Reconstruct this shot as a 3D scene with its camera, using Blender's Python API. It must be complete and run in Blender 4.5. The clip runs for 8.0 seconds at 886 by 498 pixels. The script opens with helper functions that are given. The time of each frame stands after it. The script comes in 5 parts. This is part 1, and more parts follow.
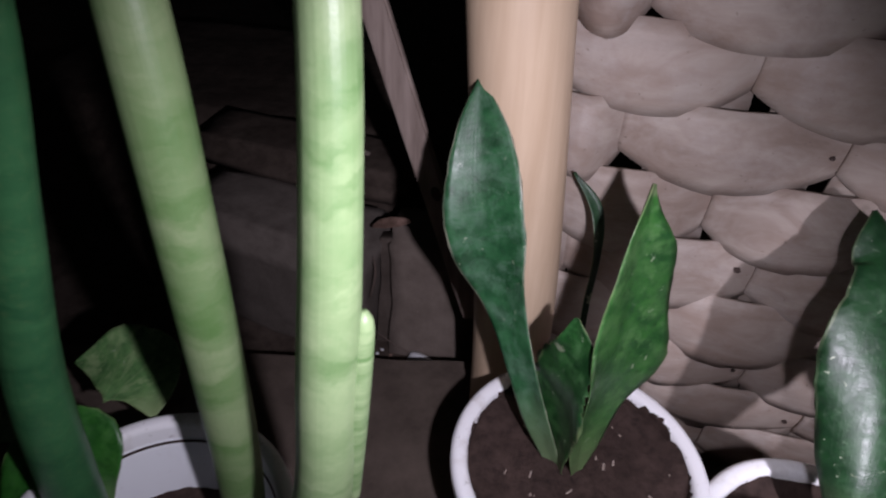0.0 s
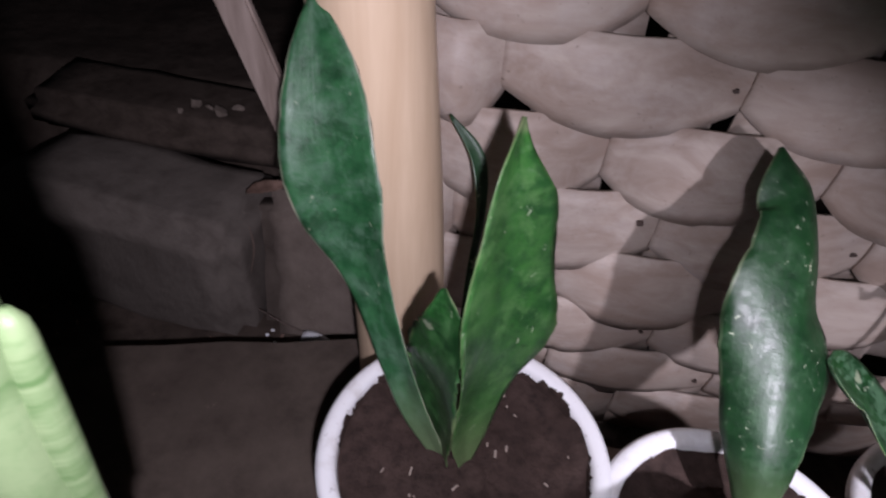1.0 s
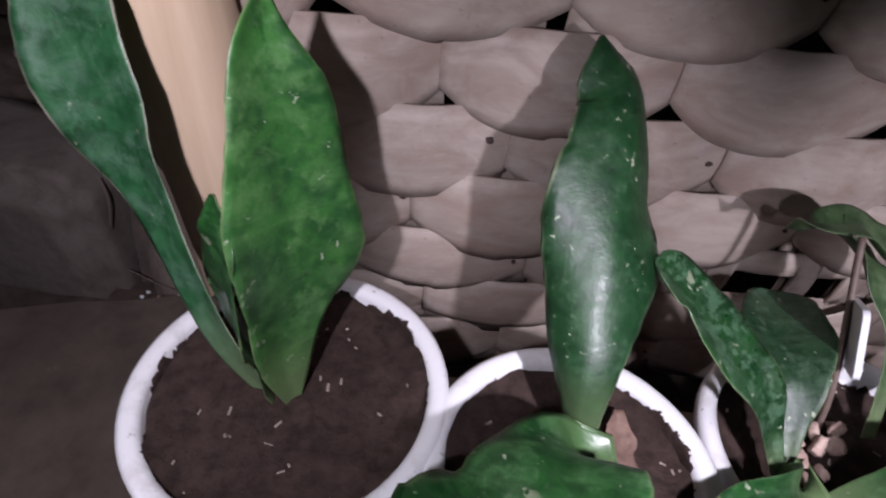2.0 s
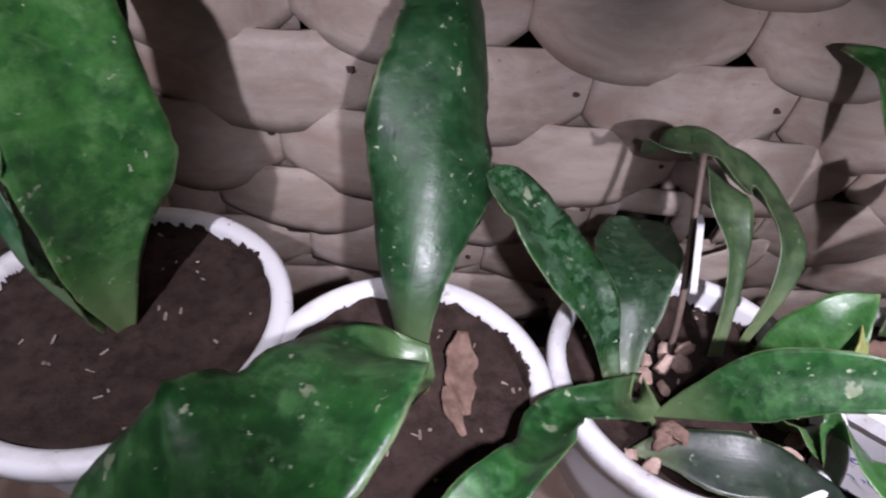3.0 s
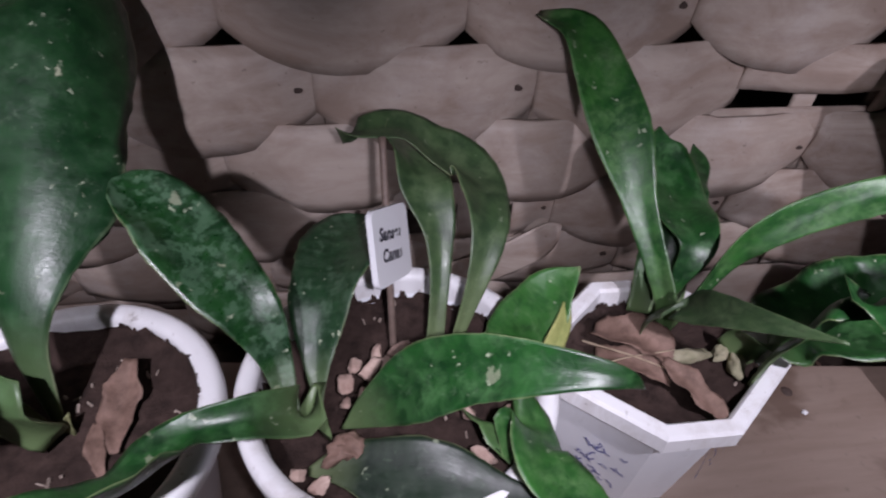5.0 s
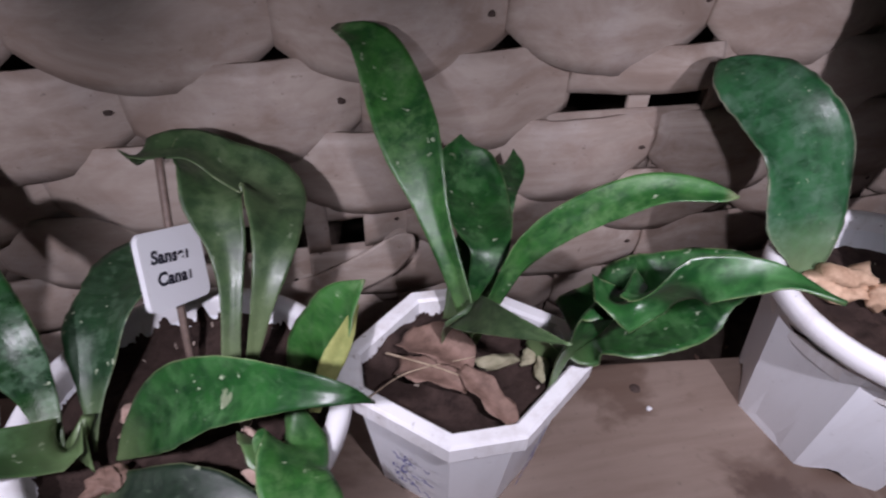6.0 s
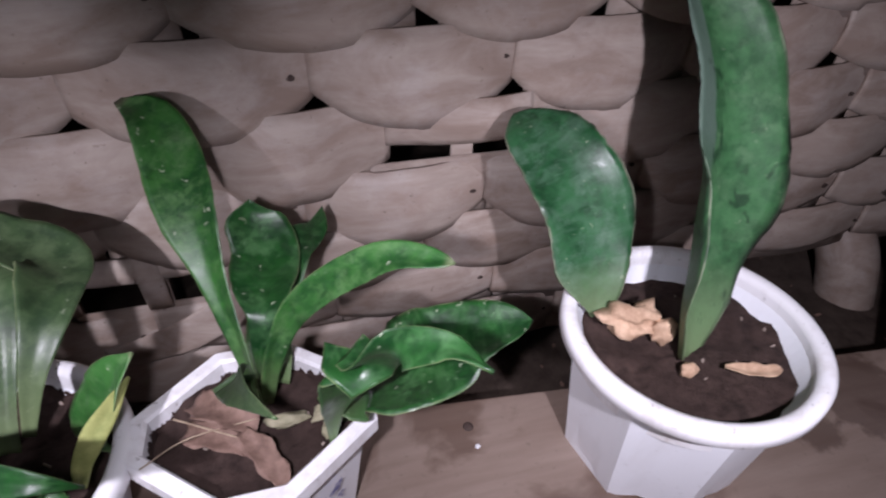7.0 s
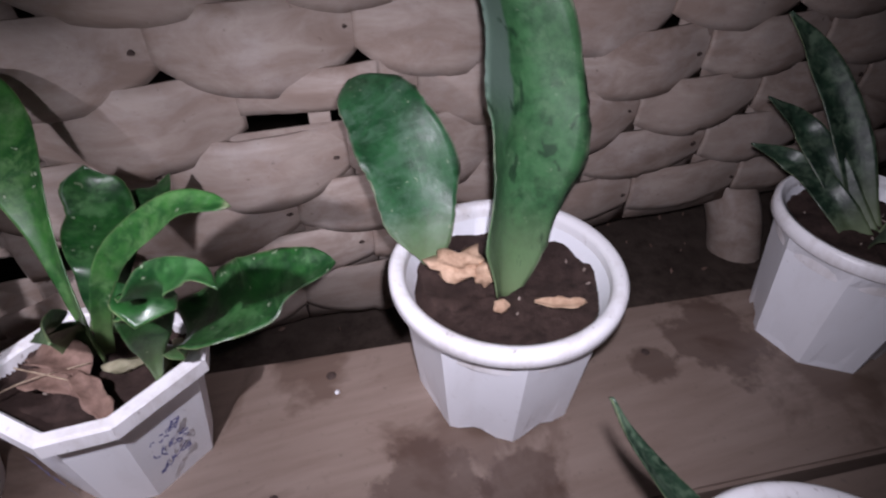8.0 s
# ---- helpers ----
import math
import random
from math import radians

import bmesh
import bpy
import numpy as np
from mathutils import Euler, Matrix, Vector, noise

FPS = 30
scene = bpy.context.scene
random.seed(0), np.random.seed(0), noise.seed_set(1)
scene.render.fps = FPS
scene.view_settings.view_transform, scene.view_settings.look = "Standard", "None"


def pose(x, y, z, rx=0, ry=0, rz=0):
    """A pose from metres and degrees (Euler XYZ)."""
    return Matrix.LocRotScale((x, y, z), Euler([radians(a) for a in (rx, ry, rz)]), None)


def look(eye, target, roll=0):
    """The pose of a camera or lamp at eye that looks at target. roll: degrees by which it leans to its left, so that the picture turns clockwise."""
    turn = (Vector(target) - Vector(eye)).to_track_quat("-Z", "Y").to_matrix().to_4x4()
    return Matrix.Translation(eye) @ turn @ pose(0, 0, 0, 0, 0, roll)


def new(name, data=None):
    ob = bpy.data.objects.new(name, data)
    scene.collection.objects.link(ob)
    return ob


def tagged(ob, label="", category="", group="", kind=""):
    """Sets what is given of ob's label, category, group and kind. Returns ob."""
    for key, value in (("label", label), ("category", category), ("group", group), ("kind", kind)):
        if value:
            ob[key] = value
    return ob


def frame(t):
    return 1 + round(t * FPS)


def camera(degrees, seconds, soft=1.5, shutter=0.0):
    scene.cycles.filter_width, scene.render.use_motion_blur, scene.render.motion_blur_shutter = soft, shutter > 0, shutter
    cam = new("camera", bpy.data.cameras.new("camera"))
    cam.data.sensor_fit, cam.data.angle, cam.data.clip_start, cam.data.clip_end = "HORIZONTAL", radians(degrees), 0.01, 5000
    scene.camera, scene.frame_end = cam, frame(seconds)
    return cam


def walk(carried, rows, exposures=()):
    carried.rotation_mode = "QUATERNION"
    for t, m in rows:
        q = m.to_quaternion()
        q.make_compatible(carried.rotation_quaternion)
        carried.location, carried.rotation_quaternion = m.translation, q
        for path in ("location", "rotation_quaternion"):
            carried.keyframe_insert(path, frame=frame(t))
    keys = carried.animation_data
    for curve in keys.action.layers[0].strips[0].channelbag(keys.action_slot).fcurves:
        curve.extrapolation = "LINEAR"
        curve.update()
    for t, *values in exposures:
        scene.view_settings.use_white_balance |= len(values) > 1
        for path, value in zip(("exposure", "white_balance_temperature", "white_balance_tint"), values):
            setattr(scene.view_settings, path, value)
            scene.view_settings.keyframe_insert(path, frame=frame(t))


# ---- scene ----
cam = camera(77.0, 8.0, soft=2.1, shutter=0.25)
PATH = [
    (0, (0.043, -0.268, 0.493), (-0.274, 1.288, -0.723), 2.3),
    (0.5, (0.053, -0.222, 0.474), (-0.106, 1.35, -0.753), 4.9),
    (1, (0.085, -0.207, 0.449), (0.005, 1.315, -0.846), 5.1),
    (1.5, (0.137, -0.197, 0.427), (0.157, 1.287, -0.915), 6.0),
    (1.7, (0.153, -0.199, 0.42), (0.189, 1.283, -0.922), 5.8),
    (2.8, (0.239, -0.219, 0.382), (0.388, 1.226, -0.992), 7.1),
    (3, (0.258, -0.224, 0.38), (0.415, 1.223, -0.992), 7.4),
    (3.5, (0.304, -0.222, 0.374), (0.526, 1.223, -0.991), 7.2),
    (4, (0.342, -0.22, 0.364), (0.581, 1.188, -1.036), 6.5),
    (4.2, (0.357, -0.219, 0.366), (0.598, 1.191, -1.032), 5.9),
    (5.3, (0.462, -0.225, 0.364), (0.71, 1.276, -0.934), 2.3),
    (5.5, (0.483, -0.229, 0.368), (0.754, 1.264, -0.936), 2.3),
    (6, (0.535, -0.234, 0.368), (0.863, 1.263, -0.917), 2.2),
    (6.5, (0.591, -0.241, 0.387), (0.972, 1.269, -0.867), 2.2),
    (7, (0.647, -0.254, 0.4), (1.09, 1.255, -0.836), 1.8),
    (7.5, (0.698, -0.282, 0.41), (1.189, 1.212, -0.826), 1.5),
    (8, (0.747, -0.328, 0.4), (1.219, 1.15, -0.862), 0.2),
]

walk(cam, [(t, look(e, a, r)) for t, e, a, r in PATH], exposures=((0, -0.3), (0.5, -0.32), (1, -0.16), (3, -0.14), (3.5, -0.22), (4, -0.5), (5.4, -0.76), (6, -0.64), (6.5, -0.46), (7.2, -0.34), (8, -0.5)))


# ---- light: a white torch held beside the camera, night all round ----
world = bpy.data.worlds.new("night")
scene.world = world
world.use_nodes = True
world.node_tree.nodes["Background"].inputs[0].default_value = (0.8, 0.9, 1.0, 1)
world.node_tree.nodes["Background"].inputs[1].default_value = 0.006

# the torch is carried along the row: its light stands where it shone from in each stretch
TORCHES = (
    ((0.114, -0.268, 0.466), (-0.03, 0.05, 0.22), 9.2, 104, 0.98),
    ((0.302, -0.225, 0.377), (0.295, -0.01, 0.10), 7.6, 102, 0.46),
    ((0.455, -0.226, 0.366), (0.485, 0.00, 0.08), 7.8, 102, 0.40),
    ((0.610, -0.240, 0.384), (0.69, 0.01, 0.09), 8.4, 98, 0.58),
    ((0.768, -0.305, 0.400), (0.97, 0.02, 0.09), 11.6, 94, 0.84),
)
for eye, aim, power, spread, squeeze in TORCHES:
    lamp = bpy.data.lights.new("torch", "SPOT")
    lamp.energy = power
    lamp.color = (0.955, 0.905, 1.06)
    lamp.spot_size = radians(spread)
    lamp.spot_blend = 1.0
    lamp.shadow_soft_size = 0.006
    torch = new("torch", lamp)
    torch.matrix_world = look(eye, aim) @ Matrix.Diagonal((squeeze, 1, 1, 1))


# ---- materials ----
def nodes_of(name):
    m = bpy.data.materials.new(name)
    m.use_nodes = True
    t = m.node_tree
    return m, t, t.nodes["Principled BSDF"]


class Graph:
    """Short calls for the nodes of one material."""

    def __init__(self, name, rough=0.5, metal=0.0, spec=0.5):
        self.m, self.t, self.b = nodes_of(name)
        self.b.inputs["Roughness"].default_value = rough
        self.b.inputs["Metallic"].default_value = metal
        self.b.inputs["Specular IOR Level"].default_value = spec
        self.co = self.t.nodes.new("ShaderNodeTexCoord")
        self.info = self.t.nodes.new("ShaderNodeObjectInfo")

    def wire(self, value, socket):
        if hasattr(value, "is_output"):
            self.t.links.new(value, socket)
        else:
            socket.default_value = value

    def scaled(self, vec, s):
        n = self.t.nodes.new("ShaderNodeMapping")
        self.wire(vec, n.inputs["Vector"])
        n.inputs["Scale"].default_value = s
        return n.outputs[0]

    def noise(self, vec, scale, detail=4.0, rough=0.55, distort=0.0):
        n = self.t.nodes.new("ShaderNodeTexNoise")
        self.wire(vec, n.inputs["Vector"])
        n.inputs["Scale"].default_value = scale
        n.inputs["Detail"].default_value = detail
        n.inputs["Roughness"].default_value = rough
        n.inputs["Distortion"].default_value = distort
        return n.outputs["Fac"]

    def warp(self, vec, scale, amount):
        n = self.t.nodes.new("ShaderNodeTexNoise")
        self.wire(vec, n.inputs["Vector"])
        n.inputs["Scale"].default_value = scale
        n.inputs["Detail"].default_value = 2.0
        for op, value in (("SUBTRACT", (0.5, 0.5, 0.5)), ("MULTIPLY", (amount, amount, amount)), ("ADD", vec)):
            m = self.t.nodes.new("ShaderNodeVectorMath")
            m.operation = op
            self.t.links.new(n.outputs["Color"] if op == "SUBTRACT" else last, m.inputs[0])
            self.wire(value, m.inputs[1])
            last = m.outputs[0]
        return last

    def ramp(self, fac, lo, hi, a=(0, 0, 0, 1), b=(1, 1, 1, 1)):
        n = self.t.nodes.new("ShaderNodeValToRGB")
        self.wire(fac, n.inputs[0])
        e = n.color_ramp.elements
        e[0].position, e[0].color, e[1].position, e[1].color = lo, a, hi, b
        return n.outputs[0]

    def mix(self, fac, a, b, mode="MIX"):
        n = self.t.nodes.new("ShaderNodeMix")
        n.data_type, n.blend_type = "RGBA", mode
        self.wire(fac, n.inputs[0])
        self.wire(a, n.inputs[6])
        self.wire(b, n.inputs[7])
        return n.outputs[2]

    def math(self, op, a, b=0.0):
        n = self.t.nodes.new("ShaderNodeMath")
        n.operation = op
        self.wire(a, n.inputs[0])
        self.wire(b, n.inputs[1])
        return n.outputs[0]

    def split(self, vec):
        n = self.t.nodes.new("ShaderNodeSeparateXYZ")
        self.wire(vec, n.inputs[0])
        return n.outputs

    def join(self, x, y, z):
        n = self.t.nodes.new("ShaderNodeCombineXYZ")
        for v, s in zip((x, y, z), n.inputs):
            self.wire(v, s)
        return n.outputs[0]

    def done(self, color, bump=None, strength=0.3, distance=0.001, rough=None):
        self.wire(color, self.b.inputs["Base Color"])
        if rough is not None:
            self.wire(rough, self.b.inputs["Roughness"])
        if bump is not None:
            n = self.t.nodes.new("ShaderNodeBump")
            n.inputs["Strength"].default_value = strength
            n.inputs["Distance"].default_value = distance
            self.wire(bump, n.inputs["Height"])
            self.t.links.new(n.outputs[0], self.b.inputs["Normal"])
        return self.m


def bamboo_material():
    g = Graph("weathered_bamboo", 0.55, spec=0.4)
    ob = g.co.outputs["Object"]
    off = g.join(g.math("MULTIPLY", g.info.outputs["Random"], 9.0), 0.0, g.math("MULTIPLY", g.info.outputs["Random"], 5.0))
    n = g.t.nodes.new("ShaderNodeVectorMath")
    g.wire(ob, n.inputs[0])
    g.wire(off, n.inputs[1])
    v = n.outputs[0]
    grain = g.noise(g.scaled(v, (10, 60, 260)), 1.0, 4, 0.55)
    blotch = g.noise(g.scaled(v, (16, 30, 34)), 1.0, 5, 0.65, 0.6)
    speck = g.noise(v, 180, 4, 0.65)
    tone = g.ramp(g.info.outputs["Random"], 0.0, 1.0, (0.270, 0.200, 0.165, 1), (0.350, 0.270, 0.228, 1))
    c = g.mix(g.ramp(blotch, 0.38, 0.64), tone, (0.430, 0.358, 0.314, 1))
    bloom = g.noise(g.scaled(v, (20, 30, 26)), 1.0, 6, 0.72)
    c = g.mix(g.math("MULTIPLY", g.ramp(bloom, 0.50, 0.70), 0.4), c, (0.50, 0.452, 0.435, 1))
    c = g.mix(g.math("MULTIPLY", g.ramp(grain, 0.45, 0.8), 0.14), c, (0.21, 0.165, 0.145, 1))
    stain = g.noise(g.scaled(v, (9, 20, 40)), 1.0, 5, 0.65)
    c = g.mix(g.math("MULTIPLY", g.ramp(stain, 0.54, 0.76), 0.34), c, (0.17, 0.125, 0.10, 1))
    c = g.mix(g.math("MULTIPLY", g.ramp(speck, 0.66, 0.72), 0.55), c, (0.10, 0.07, 0.055, 1))
    return g.done(c, g.mix(0.6, grain, blotch), 0.22, 0.0010, g.ramp(blotch, 0.2, 0.8, (0.42, 0.42, 0.42, 1), (0.66, 0.66, 0.66, 1)))


def wood_material(name, dark, light, along=(40, 40, 2), rough=0.5, bump=0.25):
    g = Graph(name, rough, spec=0.35)
    ob = g.co.outputs["Object"]
    grain = g.noise(g.scaled(ob, along), 4.0, 5, 0.6, 0.3)
    blotch = g.noise(ob, 14, 4, 0.6)
    c = g.mix(g.ramp(grain, 0.3, 0.72), dark, light)
    c = g.mix(g.math("MULTIPLY", g.ramp(blotch, 0.5, 0.8), 0.4), c, dark)
    fine = g.noise(ob, 260, 3)
    return g.done(c, g.mix(0.4, grain, fine), bump, 0.001)


def board_material():
    g = Graph("worn_brown_board", 0.5, spec=0.4)
    ob = g.co.outputs["Object"]
    base = g.noise(g.scaled(ob, (3, 22, 22)), 3.0, 5, 0.6, 0.2)
    wet = g.noise(ob, 7.5, 5, 0.62, 0.5)
    fine = g.noise(ob, 170, 4, 0.6)
    c = g.mix(g.ramp(base, 0.3, 0.75), (0.20, 0.145, 0.117, 1), (0.265, 0.205, 0.172, 1))
    c = g.mix(g.math("MULTIPLY", g.ramp(wet, 0.55, 0.63), 0.62), c, (0.085, 0.050, 0.036, 1))
    edge = g.noise(ob, 26, 5, 0.65)
    for spot, size in (((1.105, -0.066, 0), 0.050), ((1.03, -0.072, 0), 0.026), ((0.80, -0.128, 0), 0.044), ((0.87, -0.142, 0), 0.032)):
        far = g.t.nodes.new("ShaderNodeVectorMath")
        far.operation = "DISTANCE"
        g.wire(ob, far.inputs[0])
        far.inputs[1].default_value = spot
        reach = g.math("ADD", g.math("DIVIDE", far.outputs["Value"], size), g.math("MULTIPLY", g.math("SUBTRACT", edge, 0.5), 2.2))
        c = g.mix(g.ramp(reach, 0.75, 1.05, (0.6, 0.6, 0.6, 1), (0, 0, 0, 1)), c, (0.062, 0.036, 0.028, 1))
    c = g.mix(g.math("MULTIPLY", g.ramp(fine, 0.62, 0.72), 0.3), c, (0.06, 0.045, 0.04, 1))
    return g.done(c, g.mix(0.5, base, fine), 0.2, 0.0008, g.ramp(wet, 0.5, 0.62, (0.55, 0.55, 0.55, 1), (0.36, 0.36, 0.36, 1)))


def dirt_material(name, dark, light, scale=60.0):
    g = Graph(name, 0.9, spec=0.2)
    ob = g.co.outputs["Object"]
    big = g.noise(ob, scale * 0.25, 5, 0.6)
    small = g.noise(ob, scale * 3, 6, 0.7)
    mid = g.noise(ob, scale, 5, 0.65)
    c = g.mix(g.ramp(mid, 0.3, 0.7), dark, light)
    c = g.mix(g.math("MULTIPLY", g.ramp(big, 0.45, 0.7), 0.5), c, dark)
    c = g.mix(g.math("MULTIPLY", g.ramp(small, 0.66, 0.76), 0.5), c, (light[0] * 1.9, light[1] * 1.85, light[2] * 1.8, 1))
    return g.done(c, g.mix(0.5, mid, small), 0.8, 0.003)


def leaf_material(name, deep, mid, pale, edge=(0.30, 0.33, 0.17, 1), spots=0.5, rough=0.34, bands=0.4, scars=0.0, folded=False, relief=0.34, mottle=0.0, spec=0.58, dry_tip=0.0, margin=0.38):
    g = Graph(name, rough, spec=spec)
    ob = g.co.outputs["Object"]
    bent = g.warp(ob, 210, 0.010)
    uv = g.split(g.co.outputs["UV"])
    across = g.math("ABSOLUTE", g.math("SUBTRACT", g.math("MULTIPLY", uv[0], 2.0), 1.0))
    band = g.noise(g.join(g.math("MULTIPLY", uv[0], 2.2), g.math("MULTIPLY", uv[1], 15.0), g.math("MULTIPLY", g.info.outputs["Random"], 40.0)), 1.3, 5, 0.62, 0.8)
    mott = g.noise(ob, 95, 5, 0.62)
    big = g.noise(ob, 26, 3, 0.5)
    c = g.mix(g.ramp(g.mix(0.45, mott, big), 0.42, 0.58), deep, mid)
    patch = g.noise(ob, 92 if mottle else 48, 5, 0.7, 0.1)
    c = g.mix(g.math("MULTIPLY", g.ramp(patch, 0.52 - mottle, 0.66 - 3 * mottle), 0.75), c, pale)
    murk = g.noise(ob, 64, 4, 0.6, 0.1)
    c = g.mix(g.math("MULTIPLY", g.ramp(murk, 0.55, 0.66), 0.6), c, tuple(q * 0.55 for q in deep[:3]) + (1,))
    c = g.mix(g.math("MULTIPLY", g.ramp(band, 0.48, 0.68), bands), c, pale)
    dust = g.noise(ob, 170, 6, 0.7)
    c = g.mix(g.math("MULTIPLY", g.ramp(dust, 0.60, 0.74), 0.30 * spots + 0.06), c, (0.20, 0.30, 0.18, 1))
    vor = g.t.nodes.new("ShaderNodeTexVoronoi")
    g.wire(bent, vor.inputs["Vector"])
    vor.inputs["Scale"].default_value = 120
    vor.inputs["Randomness"].default_value = 1.0
    thin = g.noise(ob, 60, 2)
    dots = g.math("MULTIPLY", g.ramp(vor.outputs["Distance"], 0.08, 0.18, (1, 1, 1, 1), (0, 0, 0, 1)), g.ramp(thin, 0.52, 0.6))
    c = g.mix(g.math("MULTIPLY", dots, spots), c, (0.42, 0.47, 0.34, 1))
    if scars:
        big_vor = g.t.nodes.new("ShaderNodeTexVoronoi")
        g.wire(bent, big_vor.inputs["Vector"])
        big_vor.inputs["Scale"].default_value = 38
        warped = g.math("ADD", big_vor.outputs["Distance"], g.math("MULTIPLY", mott, 0.25))
        keep = g.ramp(g.noise(ob, 31, 1), 0.57 - 0.08 * scars, 0.59 - 0.08 * scars)
        scar = g.math("MULTIPLY", g.ramp(warped, 0.24, 0.28, (1, 1, 1, 1), (0, 0, 0, 1)), keep)
        c = g.mix(g.math("MULTIPLY", scar, scars), c, (0.34, 0.36, 0.25, 1))
    c = g.mix(g.ramp(uv[1], 0.02, 0.26, (0.85, 0.85, 0.85, 1), (0, 0, 0, 1)), c, tuple(0.35 * q + 0.65 * h for q, h in zip(pale[:3], (0.20, 0.25, 0.12))) + (1,))
    tip = g.ramp(g.math("ADD", uv[1], g.math("MULTIPLY", mott, 0.03)), 0.982, 1.0)
    c = g.mix(g.math("MULTIPLY", tip, dry_tip), c, (0.34, 0.29, 0.20, 1))
    rim = g.ramp(g.math("ADD", across, g.math("MULTIPLY", mott, 0.03)), 0.972, 0.995)
    c = g.mix(g.math("MULTIPLY", rim, g.ramp(big, 0.4, 0.62, (0.25 * margin,) * 3 + (1,), (margin,) * 3 + (1,))), c, edge)
    rib = g.noise(g.join(g.math("MULTIPLY", uv[0], 34.0), g.math("MULTIPLY", uv[1], 1.5), 0.0), 1.0, 3)
    ridge = g.noise(g.join(g.math("MULTIPLY", uv[0], 8.0), g.math("MULTIPLY", uv[1], 2.2), g.math("MULTIPLY", g.info.outputs["Random"], 20.0)), 1.0, 3, 0.55, 0.3)
    rib = g.mix(0.55, rib, ridge)
    r = g.ramp(g.mix(0.5, dust, patch), 0.38, 0.66, (rough - 0.12,) * 3 + (1,), (rough + 0.16,) * 3 + (1,))
    if folded:
        # grey strip coloured along one margin, from mid-leaf to the tip
        side = g.math("ADD", uv[0], g.math("MULTIPLY", g.math("SUBTRACT", big, 0.5), 0.25))
        turned = g.math("MULTIPLY", g.ramp(side, 0.29, 0.33, (1, 1, 1, 1), (0, 0, 0, 1)), g.ramp(uv[1], 0.36, 0.55))
        c = g.mix(g.math("MULTIPLY", turned, 0.9), c, (0.105, 0.155, 0.125, 1))
        bruise = g.noise(g.scaled(ob, (44, 44, 20)), 1.0, 3, 0.55, 0.4)
        c = g.mix(g.math("MULTIPLY", g.ramp(bruise, 0.60, 0.64), 0.7), c, (0.008, 0.03, 0.013, 1))
    return g.done(c, g.mix(0.5, g.mix(0.6, rib, mott), patch), relief, 0.0024, r)


def stem_material(name, dark, light):
    g = Graph(name, 0.42, spec=0.45)
    ob = g.co.outputs["Object"]
    uv = g.split(g.co.outputs["UV"])
    warp = g.noise(ob, 55, 4, 0.6)
    band = g.noise(g.join(g.math("MULTIPLY", uv[0], 0.8), g.math("ADD", g.math("MULTIPLY", uv[1], 17.0), g.math("MULTIPLY", warp, 0.9)), g.info.outputs["Random"]), 1.0, 4, 0.6, 0.3)
    c = g.mix(g.ramp(band, 0.34, 0.60), dark, light)
    fine = g.noise(ob, 240, 5, 0.65)
    c = g.mix(g.math("MULTIPLY", g.ramp(fine, 0.5, 0.75), 0.35), c, (0.11, 0.2, 0.08, 1))
    ridge = g.noise(g.join(g.math("MULTIPLY", uv[0], 40.0), uv[1], 0.0), 1.0, 3)
    return g.done(c, g.mix(0.4, ridge, fine), 0.3, 0.001)


def plastic_material(name, white, dirt_amount):
    g = Graph(name, 0.34, spec=0.5)
    ob = g.co.outputs["Object"]
    smear = g.noise(g.scaled(ob, (30, 30, 12)), 1.0, 6, 0.68, 0.3)
    speck = g.noise(ob, 150, 4, 0.65)
    c = g.mix(g.math("MULTIPLY", g.ramp(smear, 0.5, 0.78), dirt_amount), white, (0.42, 0.36, 0.32, 1))
    c = g.mix(g.math("MULTIPLY", g.ramp(speck, 0.64, 0.72), dirt_amount), c, (0.13, 0.09, 0.07, 1))
    return g.done(c, g.mix(0.3, smear, speck), 0.12, 0.0008, g.ramp(smear, 0.3, 0.8, (0.28, 0.28, 0.28, 1), (0.52, 0.52, 0.52, 1)))


def dry_material(name, dark, light):
    g = Graph(name, 0.7, spec=0.3)
    ob = g.co.outputs["Object"]
    a, b = g.noise(ob, 90, 5, 0.65), g.noise(ob, 320, 4, 0.6)
    c = g.mix(g.ramp(a, 0.3, 0.7), dark, light)
    c = g.mix(g.math("MULTIPLY", g.ramp(b, 0.55, 0.75), 0.45), c, dark)
    return g.done(c, g.mix(0.5, a, b), 0.5, 0.0012)


BAMBOO = bamboo_material()
POST = wood_material("smooth_tan_wood", (0.545, 0.395, 0.272, 1), (0.65, 0.495, 0.355, 1), (26, 26, 1.6), 0.42, 0.12)
GREY_WOOD = wood_material("grey_old_wood", (0.17, 0.125, 0.105, 1), (0.33, 0.26, 0.23, 1), (30, 30, 3), 0.65)
BOARD = board_material()
DIRT = dirt_material("dry_earth", (0.042, 0.030, 0.024, 1), (0.105, 0.079, 0.066, 1), 40)
SOIL = dirt_material("dark_potting_soil", (0.023, 0.0145, 0.0125, 1), (0.074, 0.047, 0.040, 1), 110)
CHIP = dry_material("pale_soil_chips", (0.16, 0.12, 0.10, 1), (0.52, 0.43, 0.37, 1))
PEBBLE = dry_material("pinkish_pumice", (0.27, 0.17, 0.14, 1), (0.54, 0.405, 0.345, 1))
# earthy brown, with the weak light at the beam's edge darkened into it
DIM_EARTHY_BOARD = dirt_material("dimmed_earthy_board", (0.062, 0.046, 0.038, 1), (0.135, 0.104, 0.086, 1), 22)
DUSTY_STONE = dirt_material("dusty_brown_stone", (0.15, 0.118, 0.10, 1), (0.235, 0.188, 0.163, 1), 26)
CEMENT = dirt_material("rough_cement", (0.10, 0.082, 0.072, 1), (0.18, 0.152, 0.136, 1), 30)
